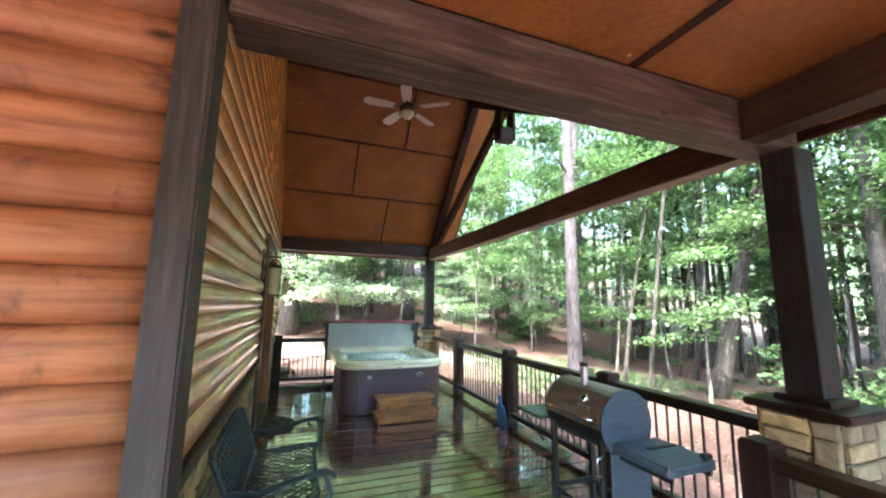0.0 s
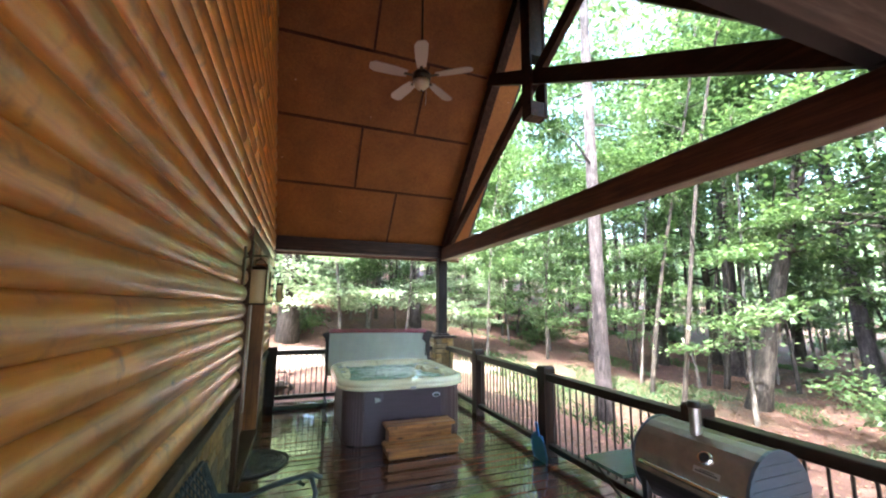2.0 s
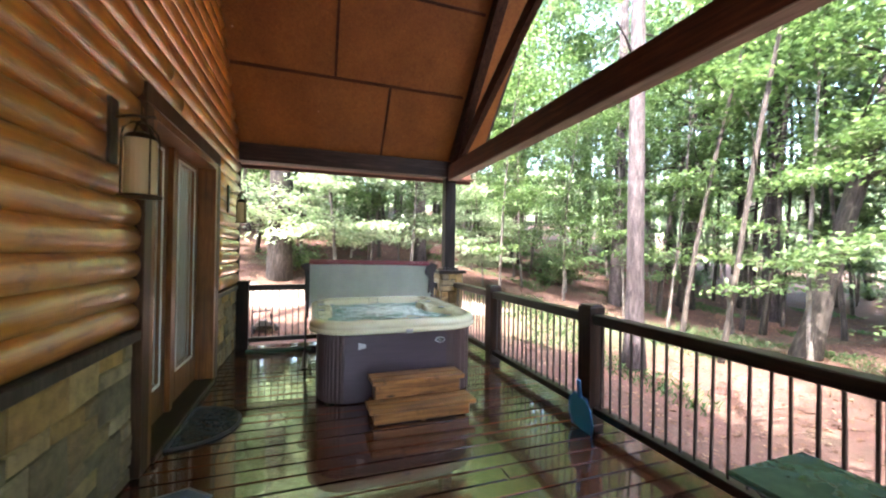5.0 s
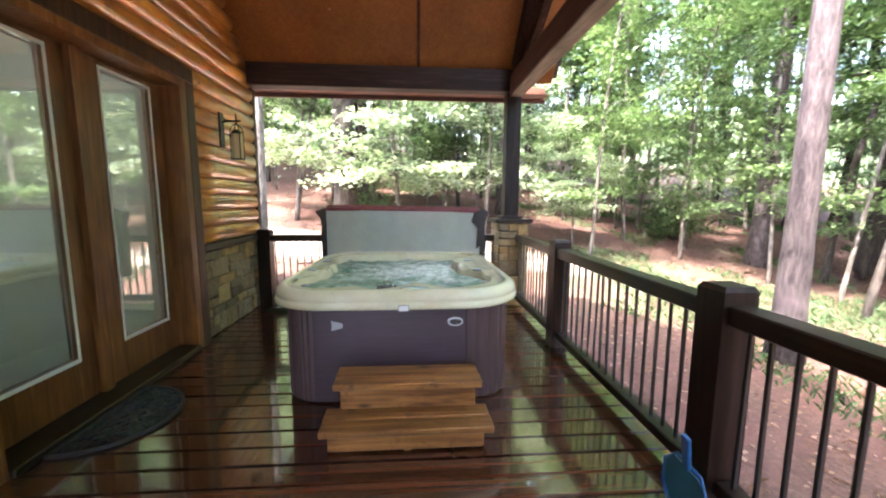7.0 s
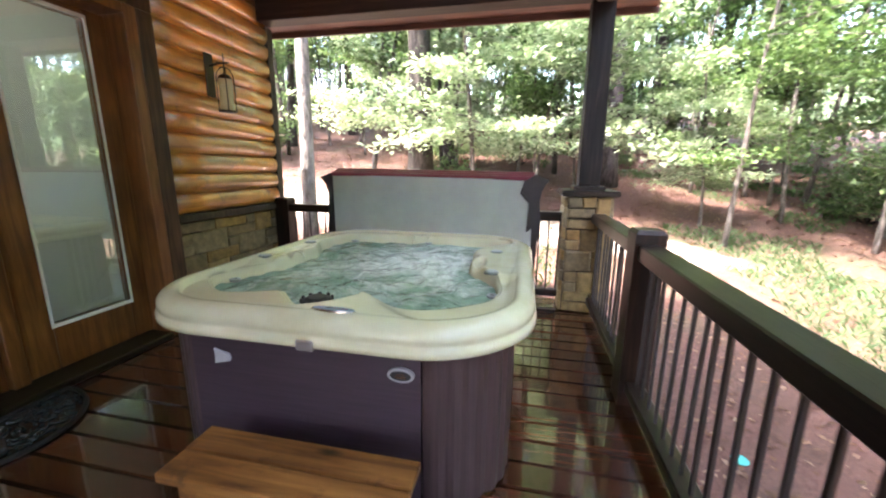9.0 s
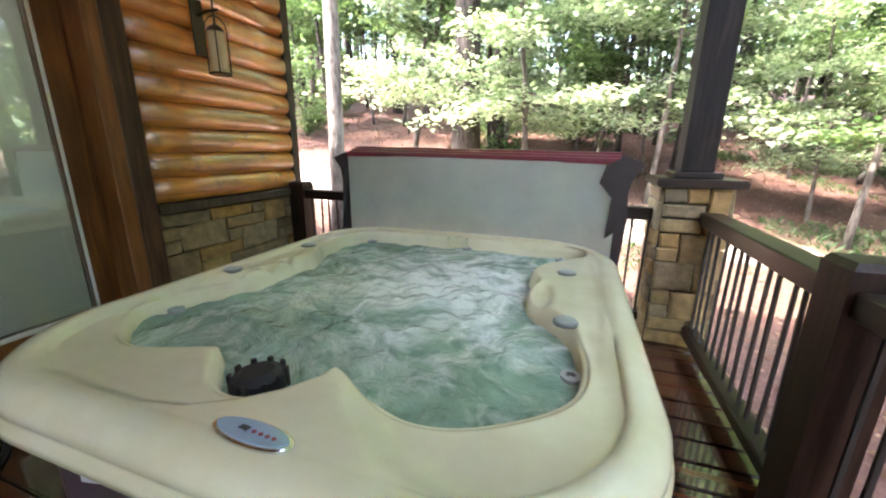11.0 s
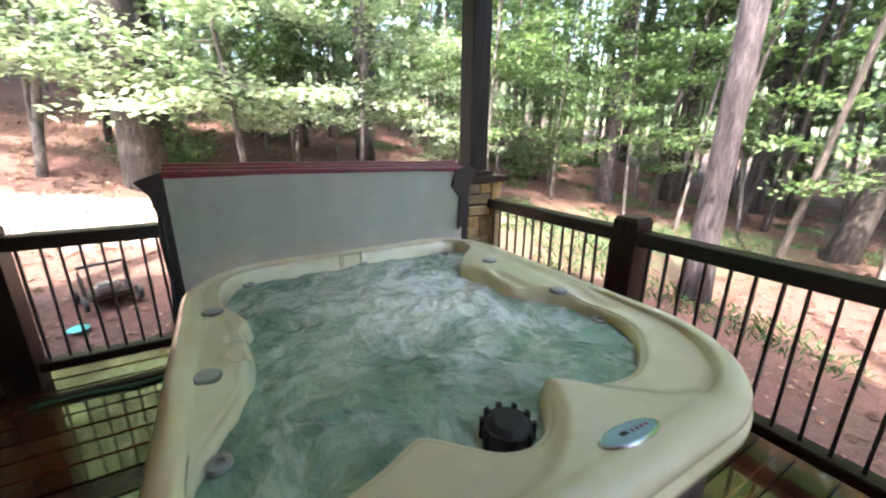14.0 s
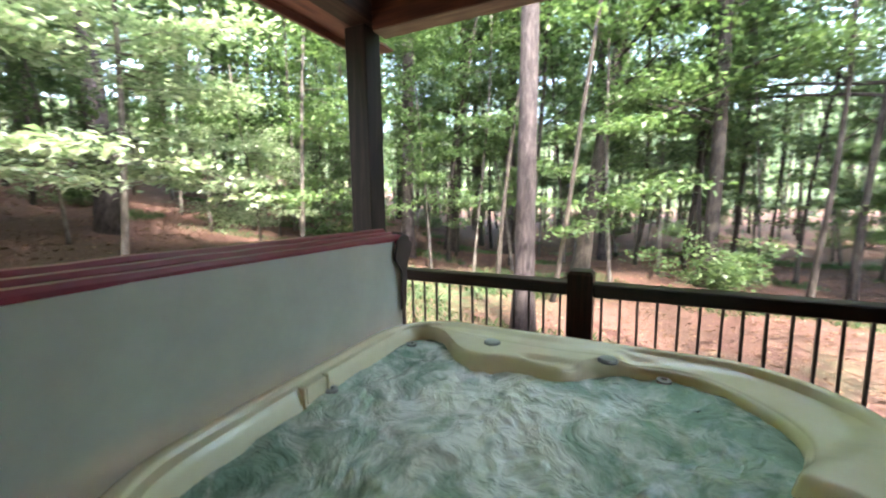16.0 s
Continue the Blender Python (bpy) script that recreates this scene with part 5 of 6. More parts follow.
    put("crossbar", boxes(((cx - 0.17, y0 + 0.04, 0.20), (cx + 0.17, y0 + 0.06, 0.23)), ((cx - 0.17, y1 - 0.06, 0.20), (cx + 0.17, y1 - 0.04, 0.23)),
                          ((cx - 0.18, y0 + 0.06, 0.19), (cx - 0.16, y1 - 0.06, 0.21)), ((cx + 0.16, y0 + 0.06, 0.19), (cx + 0.18, y1 - 0.06, 0.21))), BLACK)
    # near side shelf, with a folded rim, on a bracket
    put("side_shelf", boxes(((cx - 0.14, 2.22, 0.655), (cx + 0.22, 2.60, 0.675)), ((cx - 0.14, 2.22, 0.62), (cx + 0.22, 2.232, 0.656)),
                            ((cx - 0.14, 2.233, 0.62), (cx - 0.128, 2.60, 0.656)), ((cx + 0.208, 2.233, 0.62), (cx + 0.22, 2.60, 0.656)), bevel=0.004), GRILL_BLUE,
        "wet blue-grey enamel side shelf")
    put("shelf_lip", boxes(((cx + 0.16, 2.23, 0.676), (cx + 0.215, 2.27, 0.70)), ((cx - 0.02, 2.44, 0.676), (cx + 0.20, 2.47, 0.686)), bevel=0.004), BLACK)
    put("fire_box_panel", boxes(((cx - 0.16, y0 - 0.025, 0.30), (cx + 0.15, y0 - 0.003, 0.61)), bevel=0.005), GRILL_BLUE, "blue-grey end panel")
    put("shelf_bracket", boxes(((cx - 0.10, 2.24, 0.58), (cx - 0.085, 2.60, 0.619)), ((cx + 0.20, 2.24, 0.58), (cx + 0.215, 2.60, 0.619))), BLACK)
    # far side shelf
    put("rear_shelf", boxes(((cx - 0.26, y1 + 0.02, 0.66), (cx + 0.10, y1 + 0.33, 0.68)), bevel=0.006), panel_green, "dull green folding shelf")
    for x in (cx - 0.22, cx + 0.05):
        br = bmesh.new()
        add_tube(br, [(x, y1 + 0.01, 0.50), (x, y1 + 0.28, 0.655)], 0.008, 6)
        add_tube(br, [(x, y1 + 0.01, 0.655), (x, y1 + 0.31, 0.655)], 0.008, 6)
        put("shelf_brace", br, BLACK)


panel_green = panel_mat("green_shelf", (0.035, 0.075, 0.055), 0.25, (6, 6, 6))
build_grill()
can = thing("drip_can", "small white metal can on the deck under the grill", "can", (2.12, 2.48, 0))
part("can_body", lathe([(0.05, 0.0), (0.055, 0.005), (0.058, 0.12), (0.06, 0.125), (0.054, 0.122), (0.05, 0.02)], 20), WHITE, can)


# ---- cast bench against the wall ----
def build_bench():
    y0, y1 = 3.00, 4.10
    x0, x1 = -0.10, 0.40
    b = thing("garden_bench", "dark cast-metal garden bench with lattice seat, against the log wall", "bench", (0.15, 3.55, 0))
    off = Matrix.Translation((-0.15, -3.55, 0))
    def put(name, bm, label="", kind=""):
        bm.transform(off)
        return part(name, bm, BENCH, b, label, kind=kind)
    def lattice(name, label, frame_lo, frame_hi, place):
        bm = bmesh.new()
        (u0, v0), (u1, v1) = frame_lo, frame_hi
        add_tube(bm, [place(u, v) for u, v in ((u0, v0), (u1, v0), (u1, v1), (u0, v1), (u0, v0))], 0.011, 6)
        owner = put(name, bm, label)
        step = 0.068
        L, H = u1 - u0, v1 - v0
        n = int((L + H) / step)
        for k in range(1, n):
            c = k * step
            for sgn in (1, -1):
                if sgn > 0:
                    p, q = (max(0, c - H), min(H, c)), (min(L, c), max(0, c - L))
                    p, q = (p[0], p[1]), (q[0], q[1])
                else:
                    p, q = (max(0, c - H), H - min(H, c)), (min(L, c), H - max(0, c - L))
                bar = add_tube(bmesh.new(), [place(u0 + p[0], v0 + p[1]), place(u0 + q[0], v0 + q[1])], 0.0045, 5)
                bar.transform(off)
                part("lattice_bar", bar, BENCH, owner)
    lattice("seat", "diamond lattice seat", (y0 + 0.04, x0 + 0.04), (y1 - 0.04, x1 - 0.02), lambda u, v: (v, u, 0.385 - 0.05 * (x1 - v)))
    lattice("backrest", "curved lattice backrest", (y0 + 0.04, 0.0), (y1 - 0.04, 0.33), lambda u, v: (x0 + 0.05 - 0.13 * v / 0.33, u, 0.38 + v + 0.045 * math.sin(math.pi * (u - y0) / (y1 - y0)) * (v / 0.33)))
    for y in (y0 + 0.02, y1 - 0.02):
        fr = bmesh.new()
        add_tube(fr, [(Vector(p)) for p in ((x1 + 0.04, y, 0.0), (x1 + 0.0, y, 0.12), (x1 - 0.02, y, 0.25), (x1 + 0.01, y, 0.36), (x1 + 0.03, y, 0.46), (x1 + 0.0, y, 0.55), (x1 - 0.05, y, 0.565), (x1 - 0.07, y, 0.53), (x1 - 0.04, y, 0.51))], 0.014, 6)
        add_tube(fr, [(x1 + 0.06, y, 0.54), (x1 + 0.0, y, 0.575), (x1 - 0.15, y, 0.55), (x0 + 0.15, y, 0.50), (x0 + 0.0, y, 0.52)], 0.016, 6)
        put("armrest", fr, "scrolled cast armrest and front leg")
        bl = bmesh.new()
        add_tube(bl, [(x0 - 0.03, y, 0.0), (x0 + 0.02, y, 0.15), (x0 + 0.05, y, 0.36), (x0 + 0.0, y, 0.52), (x0 - 0.075, y, 0.70)], 0.016, 6)
        add_tube(bl, [(x0 + 0.05, y, 0.36), (x0 + 0.25, y, 0.34), (x1 - 0.0, y, 0.37)], 0.014, 6)
        put("back_leg", bl)


build_bench()

# ---- long-handled dustpan leaning on the rail post ----
pan = thing("dustpan", "teal plastic dustpan with a blue handle, leaning on a railing post", "dustpan", (2.70, 5.08, 0.0))
pm = Matrix.Rotation(radians(-12), 4, "Y") @ Matrix.Rotation(radians(8), 4, "X")
bm = prism([(-0.10, 0.0), (0.10, 0.0), (0.125, 0.10), (0.11, 0.22), (0.06, 0.28), (-0.06, 0.28), (-0.11, 0.22), (-0.125, 0.10)], "x", 0.0, 0.006)
bm.transform(pm)
part("scoop", bm, TEAL, pan, "teal plastic scoop")
bm = tube([(-0.03, -0.10, 0.0), (-0.035, -0.125, 0.10), (-0.03, -0.11, 0.22), (-0.012, -0.06, 0.285), (-0.012, 0.06, 0.285), (-0.03, 0.11, 0.22), (-0.035, 0.125, 0.10), (-0.03, 0.10, 0.0)], 0.006, 6)
bm.transform(pm @ Matrix.Translation((0.025, 0, 0)))
part("scoop_rim", bm, BLUEP, pan)
bm = boxes(((-0.004, -0.018, 0.27), (0.012, 0.018, 0.42)), bevel=0.004)
bm.transform(pm)
part("grip", bm, BLUEP, pan)

# ---- hose along the deck edge ----
hose = thing("garden_hose", "green rubber garden hose lying along the deck edge", "hose", (0.3, 8.1, 0.0))
part("hose_length", tube([(-0.35 + 0.1 * i - 0.0, 0.02 * math.sin(i * 1.1) + 0.02, 0.012) for i in range(9)], 0.011, 8), GREEN_HOSE, hose, smooth=True)
floor_plate = structure("trim_deck_curb", boxes(((-0.04, 8.13, 0.002), (2.58, 8.17, 0.03)), bevel=0.003), RAIL_X, "low dark curb board at the deck edge", "trim")

# ---- push mower and green disc in the yard ----
def build_mower():
    x, y = -0.06, 9.85
    z = ground_z(x, y)
    m = thing("push_mower", "old push lawn mower on the red clay beside the deck", "lawn mower", (x, y, z), rz=25)
    m.scale = (0.74, 0.74, 0.74)
    part("mower_deck", boxes(((-0.2, -0.2, 0.07), (0.2, 0.2, 0.14)), bevel=0.03), BRASS, m)
    part("engine", boxes(((-0.12, -0.12, 0.141), (0.12, 0.06, 0.25)), bevel=0.03), STEEL, m)
    for sx in (-1, 1):
        for sy in (-1, 1):
            w = lathe([(0.02, -0.022), (0.085, -0.02), (0.09, 0.0), (0.085, 0.02), (0.02, 0.022)], 20)
            w.transform(Matrix.Translation((sx * 0.25, sy * 0.19, 0.09)) @ Matrix.Rotation(math.pi / 2, 4, "Y"))
            part("wheel", w, RUBBER, m)
    part("handle", tube([(-0.21, -0.05, 0.14), (-0.21, 0.02, 0.34), (-0.21, 0.05, 0.46), (0.21, 0.05, 0.46), (0.21, 0.02, 0.34), (0.21, -0.05, 0.14)], 0.02, 8), BLACK, m, "dark folded handle frame")


build_mower()
disc = thing("flying_disc", "turquoise plastic disc on the red clay", "disc", (-0.20, 9.48, ground_z(-0.20, 9.48) + 0.01))
part("disc_body", lathe([(0.065, 0.0), (0.072, 0.010), (0.06, 0.018), (0.01, 0.020)], 24), DISC_TEAL, disc)
disc2 = thing("plastic_lid", "small turquoise lid lying on pine straw", "lid", (3.796, 7.525, ground_z(3.796, 7.525) + 0.005))
part("lid_body", lathe([(0.05, 0.0), (0.055, 0.008), (0.01, 0.012)], 20), DISC_TEAL, disc2)


# ---- trees ----
def leaf_quads(rng, centres, count, spread, size, flat=0.5, droop=0.3):
    """Leaves round the centres, each a folded pair of triangles; arrays for from_pydata."""
    c = np.array(centres)
    idx = rng.integers(0, len(c), count)
    sp = np.array(spread)
    pos = c[idx, :3] + rng.normal(0, 1, (count, 3)) * sp * c[idx, 3:4]
    size = size * rng.uniform(0.6, 1.35, count)
    az = rng.uniform(0, 2 * np.pi, count)
    tilt = rng.normal(0, flat, count)
    roll = rng.normal(0, flat, count)
    d = np.stack([np.cos(az) * np.cos(tilt), np.sin(az) * np.cos(tilt), np.sin(tilt) - droop * 0.5], 1)
    s = np.stack([-np.sin(az) * np.cos(roll), np.cos(az) * np.cos(roll), np.sin(roll)], 1)
    L, W = size[:, None] * d, 0.36 * size[:, None] * s
    up = np.array([0, 0, 0.10]) * size[:, None]
    v = np.stack([pos, pos + 0.45 * L + W + up, pos + L, pos + 0.45 * L - W + up], 1).reshape(-1, 3)
    b = np.arange(count) * 4
    return v, np.stack([b, b + 1, b + 2, b + 3], 1)


def leaf_mesh(name, v, f, mat):
    me = bpy.data.meshes.new(name)
    n = len(f)
    me.vertices.add(len(v))
    me.vertices.foreach_set("co", v.astype(np.float32).ravel())
    me.loops.add(n * 4)
    me.loops.foreach_set("vertex_index", f.astype(np.int32).ravel())
    me.polygons.add(n)
    me.polygons.foreach_set("loop_start", np.arange(n, dtype=np.int32) * 4)
    me.update()
    me.materials.append(mat)
    return me


def trunk_bm(rng, h, r, lean=0.02, sides=10, wobble=0.04, flare=1.5):
    n = 12
    pts, rad = [], []
    a = rng.uniform(0, 6.28)
    for i in range(n + 1):
        f = (i / n) ** 1.3
        pts.append((lean * h * f * math.cos(a) + wobble * math.sin(3 * f + a), lean * h * f * math.sin(a) + wobble * math.cos(4 * f + a), h * f - 0.25 * (i == 0)))
        rad.append(r * (1 - 0.62 * f) * (flare if i == 0 else (1.12 if i == 1 else 1)))
    return pts, rad


def limb(bm, rng, start, az, length, r, rise=0.5, out=None):
    pts = [Vector(start)]
    d = Vector((math.cos(az), math.sin(az), rise)).normalized()
    for k in range(4):
        d = (d + Vector(rng.normal(0, 0.14, 3))).normalized()
        pts.append(pts[-1] + d * length / 4)
    add_tube(bm, pts, [r, r * 0.8, r * 0.6, r * 0.4, r * 0.2], 6)
    return pts


def make_tree(seed, kind):
    """Trunk mesh with its limbs, and crown mesh."""
    rng = np.random.default_rng(seed)
    cents = []
    if kind == "pine":
        h, r = 17.0, 0.17
        pts, rad = trunk_bm(rng, h, r, 0.02, wobble=0.05)
        bm = add_tube(bmesh.new(), pts, rad, 14)
        for k in range(9):
            z = rng.uniform(4.5, 16)
            i = min(11, int((z / h) ** (1 / 1.3) * 12))
            L = rng.uniform(0.8, 2.2)
            p = limb(bm, rng, (pts[i][0], pts[i][1], z), rng.uniform(0, 6.28), L, 0.035, 0.2)
            if z > 9:
                cents += [(*p[j], 0.55) for j in (2, 3, 4)]
        n, size, mat = 1500, 0.20, LEAF_DARK
        trunk_mat = BARK_PINE
    elif kind == "oak":
        h, r = 15.0, 0.20
        pts, rad = trunk_bm(rng, h, r, 0.05, wobble=0.15)
        bm = add_tube(bmesh.new(), pts, rad, 12)
        for k in range(22):
            z = rng.uniform(2.8, 14.0)
            i = min(11, int((z / h) ** (1 / 1.3) * 12))
            L = rng.uniform(1.6, 3.8)
            p = limb(bm, rng, (pts[i][0], pts[i][1], z), rng.uniform(0, 6.28), L, 0.05, rng.uniform(0.05, 0.6))
            cents += [(*(p[j] + Vector(rng.normal(0, 0.25, 3))), rng.uniform(0.35, 0.6)) for j in (2, 3, 4)]
        n, size, mat = 9500, 0.125, LEAF
        trunk_mat = BARK_OAK
    elif kind == "old":
        h, r = 14.0, 0.34
        pts, rad = trunk_bm(rng, h, r, 0.004, wobble=0.04, flare=1.25)
        bm = add_tube(bmesh.new(), pts, rad, 18)
        for k in range(12):
            z = rng.uniform(3.6, 13.0)
            p = limb(bm, rng, (0, 0, z), rng.uniform(0, 6.28), rng.uniform(2.0, 3.8), 0.07, rng.uniform(0.1, 0.6))
            cents += [(*(p[j] + Vector(rng.normal(0, 0.25, 3))), rng.uniform(0.35, 0.6)) for j in (2, 3, 4)]
        n, size, mat = 5200, 0.15, LEAF
        trunk_mat = BARK_OAK
    elif kind == "sapling":
        h, r = 7.5, 0.045
        pts, rad = trunk_bm(rng, h, r, 0.10, wobble=0.12, flare=1.2)
        bm = add_tube(bmesh.new(), pts, rad, 8)
        for k in range(20):
            z = rng.uniform(1.3, 7.3)
            i = min(11, int((z / h) ** (1 / 1.3) * 12))
            L = rng.uniform(0.7, 1.7)
            p = limb(bm, rng, (pts[i][0], pts[i][1], z), rng.uniform(0, 6.28), L, 0.014, rng.uniform(0.0, 0.4))
            cents += [(*p[j], rng.uniform(0.2, 0.34)) for j in (1, 2, 3, 4)]
        n, size, mat = 5000, 0.105, LEAF
        trunk_mat = BARK_PALE
    elif kind == "shrub":
        h, r = 2.2, 0.02
        bm = bmesh.new()
        for k in range(9):
            p = limb(bm, rng, (0, 0, -0.05), rng.uniform(0, 6.28), rng.uniform(0.9, 2.0), 0.016, rng.uniform(0.7, 2.0))
            cents += [(*p[j], rng.uniform(0.16, 0.28)) for j in (2, 3, 4)]
        n, size, mat = 2200, 0.10, LEAF
        trunk_mat = BARK_OAK
    elif kind == "bare":
        h, r = 13.0, 0.07
        pts, rad = trunk_bm(rng, h, r, 0.03, wobble=0.32, flare=1.3)
        bm = add_tube(bmesh.new(), pts, rad, 8)
        for k in range(7):
            z = rng.uniform(3.0, 12.0)
            i = min(11, int((z / h) ** (1 / 1.3) * 12))
            p = limb(bm, rng, (pts[i][0], pts[i][1], z), rng.uniform(0, 6.28), rng.uniform(1, 2.5), 0.02, 0.8)
            if z > 5:
                cents += [(*p[j], 0.4) for j in (2, 3, 4)]
        if not cents:
            cents = [(0, 0, 10, 0.5)]
        n, size, mat = 2600, 0.14, LEAF
        trunk_mat = BARK_OAK
    if kind == "maple":
        # low sprays of broad leaves; the open light is put into their pale colour
        h, r = 6.0, 0.05
        pts, rad = trunk_bm(rng, h, r, 0.05, wobble=0.10, flare=1.2)
        bm = add_tube(bmesh.new(), pts, rad, 8)
        for k in range(20):
            z = rng.uniform(1.3, 4.6)
            i = min(11, int((z / h) ** (1 / 1.3) * 12))
            p = limb(bm, rng, (pts[i][0], pts[i][1], z), rng.uniform(0, 6.28), rng.uniform(1.0, 2.3), 0.016, rng.uniform(-0.12, 0.18))
            cents += [(*p[j], rng.uniform(0.20, 0.32)) for j in (1, 2, 3, 4)]
        n, size, mat = 8000, 0.11, LEAF_SUNLIT
        trunk_mat = BARK_PALE
    v, f = leaf_quads(rng, cents, n, (1, 1, 0.24 if kind in ("maple", "sapling") else 0.40), size, 0.30 if kind == "maple" else 0.42)
    return to_mesh("trunk", bm, trunk_mat, True), leaf_mesh("crown", v, f, mat)


KINDS = {k: [make_tree(11 * i + 3 + len(k), k) for i in range(c)] for k, c in (("pine", 2), ("old", 1), ("oak", 3), ("sapling", 4), ("shrub", 2), ("bare", 2), ("maple", 2))}
LABEL = {"old": ("oak_tree", "thick old oak with dark furrowed bark", "tree"), "pine": ("pine_tree", "tall straight pine with rough reddish-grey bark", "tree"), "oak": ("oak_tree", "leafy hardwood tree with dark bark", "tree"),
         "sapling": ("young_tree", "slender young tree with layered green leaves", "tree"), "shrub": ("bush", "low leafy green bush on the forest floor", "bush"),
         "bare": ("slender_tree", "thin leaning tree with few low branches", "tree"), "maple": ("maple_tree", "small maple with pale sunlit leaf sprays", "tree")}
tree_no = 0


def plant(kind, x, y, scale=1.0, girth=1.0, turn=None, lean=(0, 0), variant=None, label="", light=False):
    global tree_no
    tree_no += 1
    name, lab, cat = LABEL[kind]
    trunk, crown = KINDS[kind][(tree_no if variant is None else variant) % len(KINDS[kind])]
    ob = thing(name, label or lab, cat, (x, y, ground_z(x, y)), "forest trees" if cat == "tree" else "forest bushes")
    spin = Matrix.Rotation(radians(turn if turn is not None else (tree_no * 77) % 360), 3, "Z")
    ob.rotation_euler = (Matrix.Rotation(radians(lean[0]), 3, "Y") @ Matrix.Rotation(-radians(lean[1]), 3, "X") @ spin).to_euler()
    ob.scale = (scale, scale, scale)
    if light:
        trunk = trunk.copy()
        trunk.materials[0] = BARK_LIGHT
    t = new("trunk", trunk)
    t.parent = ob
    t.scale = (girth, girth, 1)
    c = new("crown", crown)
    c.parent = ob
    return ob


# trees that stand out, each in its own place
plant("pine", 6.36, 8.18, 1.0, 0.92, 40, variant=0, label="large straight pine with flaky grey-purple bark near the deck")
plant("pine", 10.1, 12.5, 1.05, 1.05, 120, variant=1)
plant("pine", -0.72, 9.8, 0.9, 0.62, 200, variant=1, label="pale slender pine close to the house corner", light=True)
plant("old", -0.06, 13.4, 1.0, 0.82, 10, variant=0, label="thick old oak on the bank behind the track")
plant("oak", 10.8, 7.85, 1.05, 0.95, 60, (11, -8), variant=1, label="dark leaning hardwood with vines on its trunk")
plant("oak", 11.6, 5.0, 1.0, 0.85, 150, (2, -3), variant=2)
plant("bare", 8.6, 8.25, 1.0, 0.75, 20, (5, -9), variant=0, label="thin crooked tree leaning behind the large pine")
plant("bare", 9.4, 9.3, 1.0, 0.8, 190, (5, -3), variant=1)
plant("bare", 12.0, 9.8, 1.1, 1.0, 90, (4, -3), variant=0)
plant("sapling", 9.3, 6.9, 1.0, 1.0, variant=0)
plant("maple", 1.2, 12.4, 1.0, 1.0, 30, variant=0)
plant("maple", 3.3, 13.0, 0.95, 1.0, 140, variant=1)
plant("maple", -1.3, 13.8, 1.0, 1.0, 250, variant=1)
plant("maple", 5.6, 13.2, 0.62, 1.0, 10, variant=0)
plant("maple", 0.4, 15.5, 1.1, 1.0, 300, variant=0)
# Oaks added, chiefly out of view, to shade the ground past the railing.
for ox, oy in ((7.8, -3.2), (4.0, -9.0), (9.8, -0.6), (8.2, -7.0), (11.5, 1.6)):
    plant("oak", ox, oy, 1.05, 1.0)
# Unseen oak by the house, added to shade the ground east of the deck.
plant("oak", -2.0, -0.9, 1.2, 1.0, variant=0)
for sx, sy in ((5.6, 12.2), (7.6, 14.0), (2.6, 15.0), (9.2, 11.4), (6.6, 16.2)):
    plant("sapling", sx, sy, 0.9, 1.0)

rng = np.random.default_rng(7)
placed = [(6.25, 8.15), (10.1, 12.5), (-0.72, 9.8), (-0.06, 13.4), (11.0, 7.7), (11.6, 5.0)]


def scatter(kind, count, near, far, a0, a1, gap, s=(0.8, 1.2)):
    done = tries = 0
    while done < count and tries < 4000:
        tries += 1
        a, d = radians(rng.uniform(a0, a1)), near + (far - near) * rng.random() ** 0.8
        x, y = 1.5 + d * math.sin(a), 5.0 + d * math.cos(a)
        if (x < 7.4 and y < 12.8) or sand_amount(x, y) > 0.05 or x < -9 and y < 10 or any((x - u) ** 2 + (y - w) ** 2 < gap ** 2 for u, w in placed):
            continue
        placed.append((x, y))
        plant(kind, x, y, rng.uniform(*s), rng.uniform(0.8, 1.25), lean=(rng.normal(0, 2), rng.normal(0, 2)))
        done += 1


scatter("pine", 16, 10, 34, -50, 125, 2.2, (0.9, 1.15))
scatter("oak", 34, 10, 36, -55, 130, 1.6)
scatter("sapling", 120, 8, 26, -50, 130, 0.9, (0.7, 1.15))
scatter("bare", 62, 8, 30, -50, 130, 1.0, (0.8, 1.1))
scatter("bare", 16, 8.5, 17, 55, 122, 0.7, (0.75, 1.05))
scatter("shrub", 46, 8, 28, -50, 130, 0.8, (0.5, 1.0))


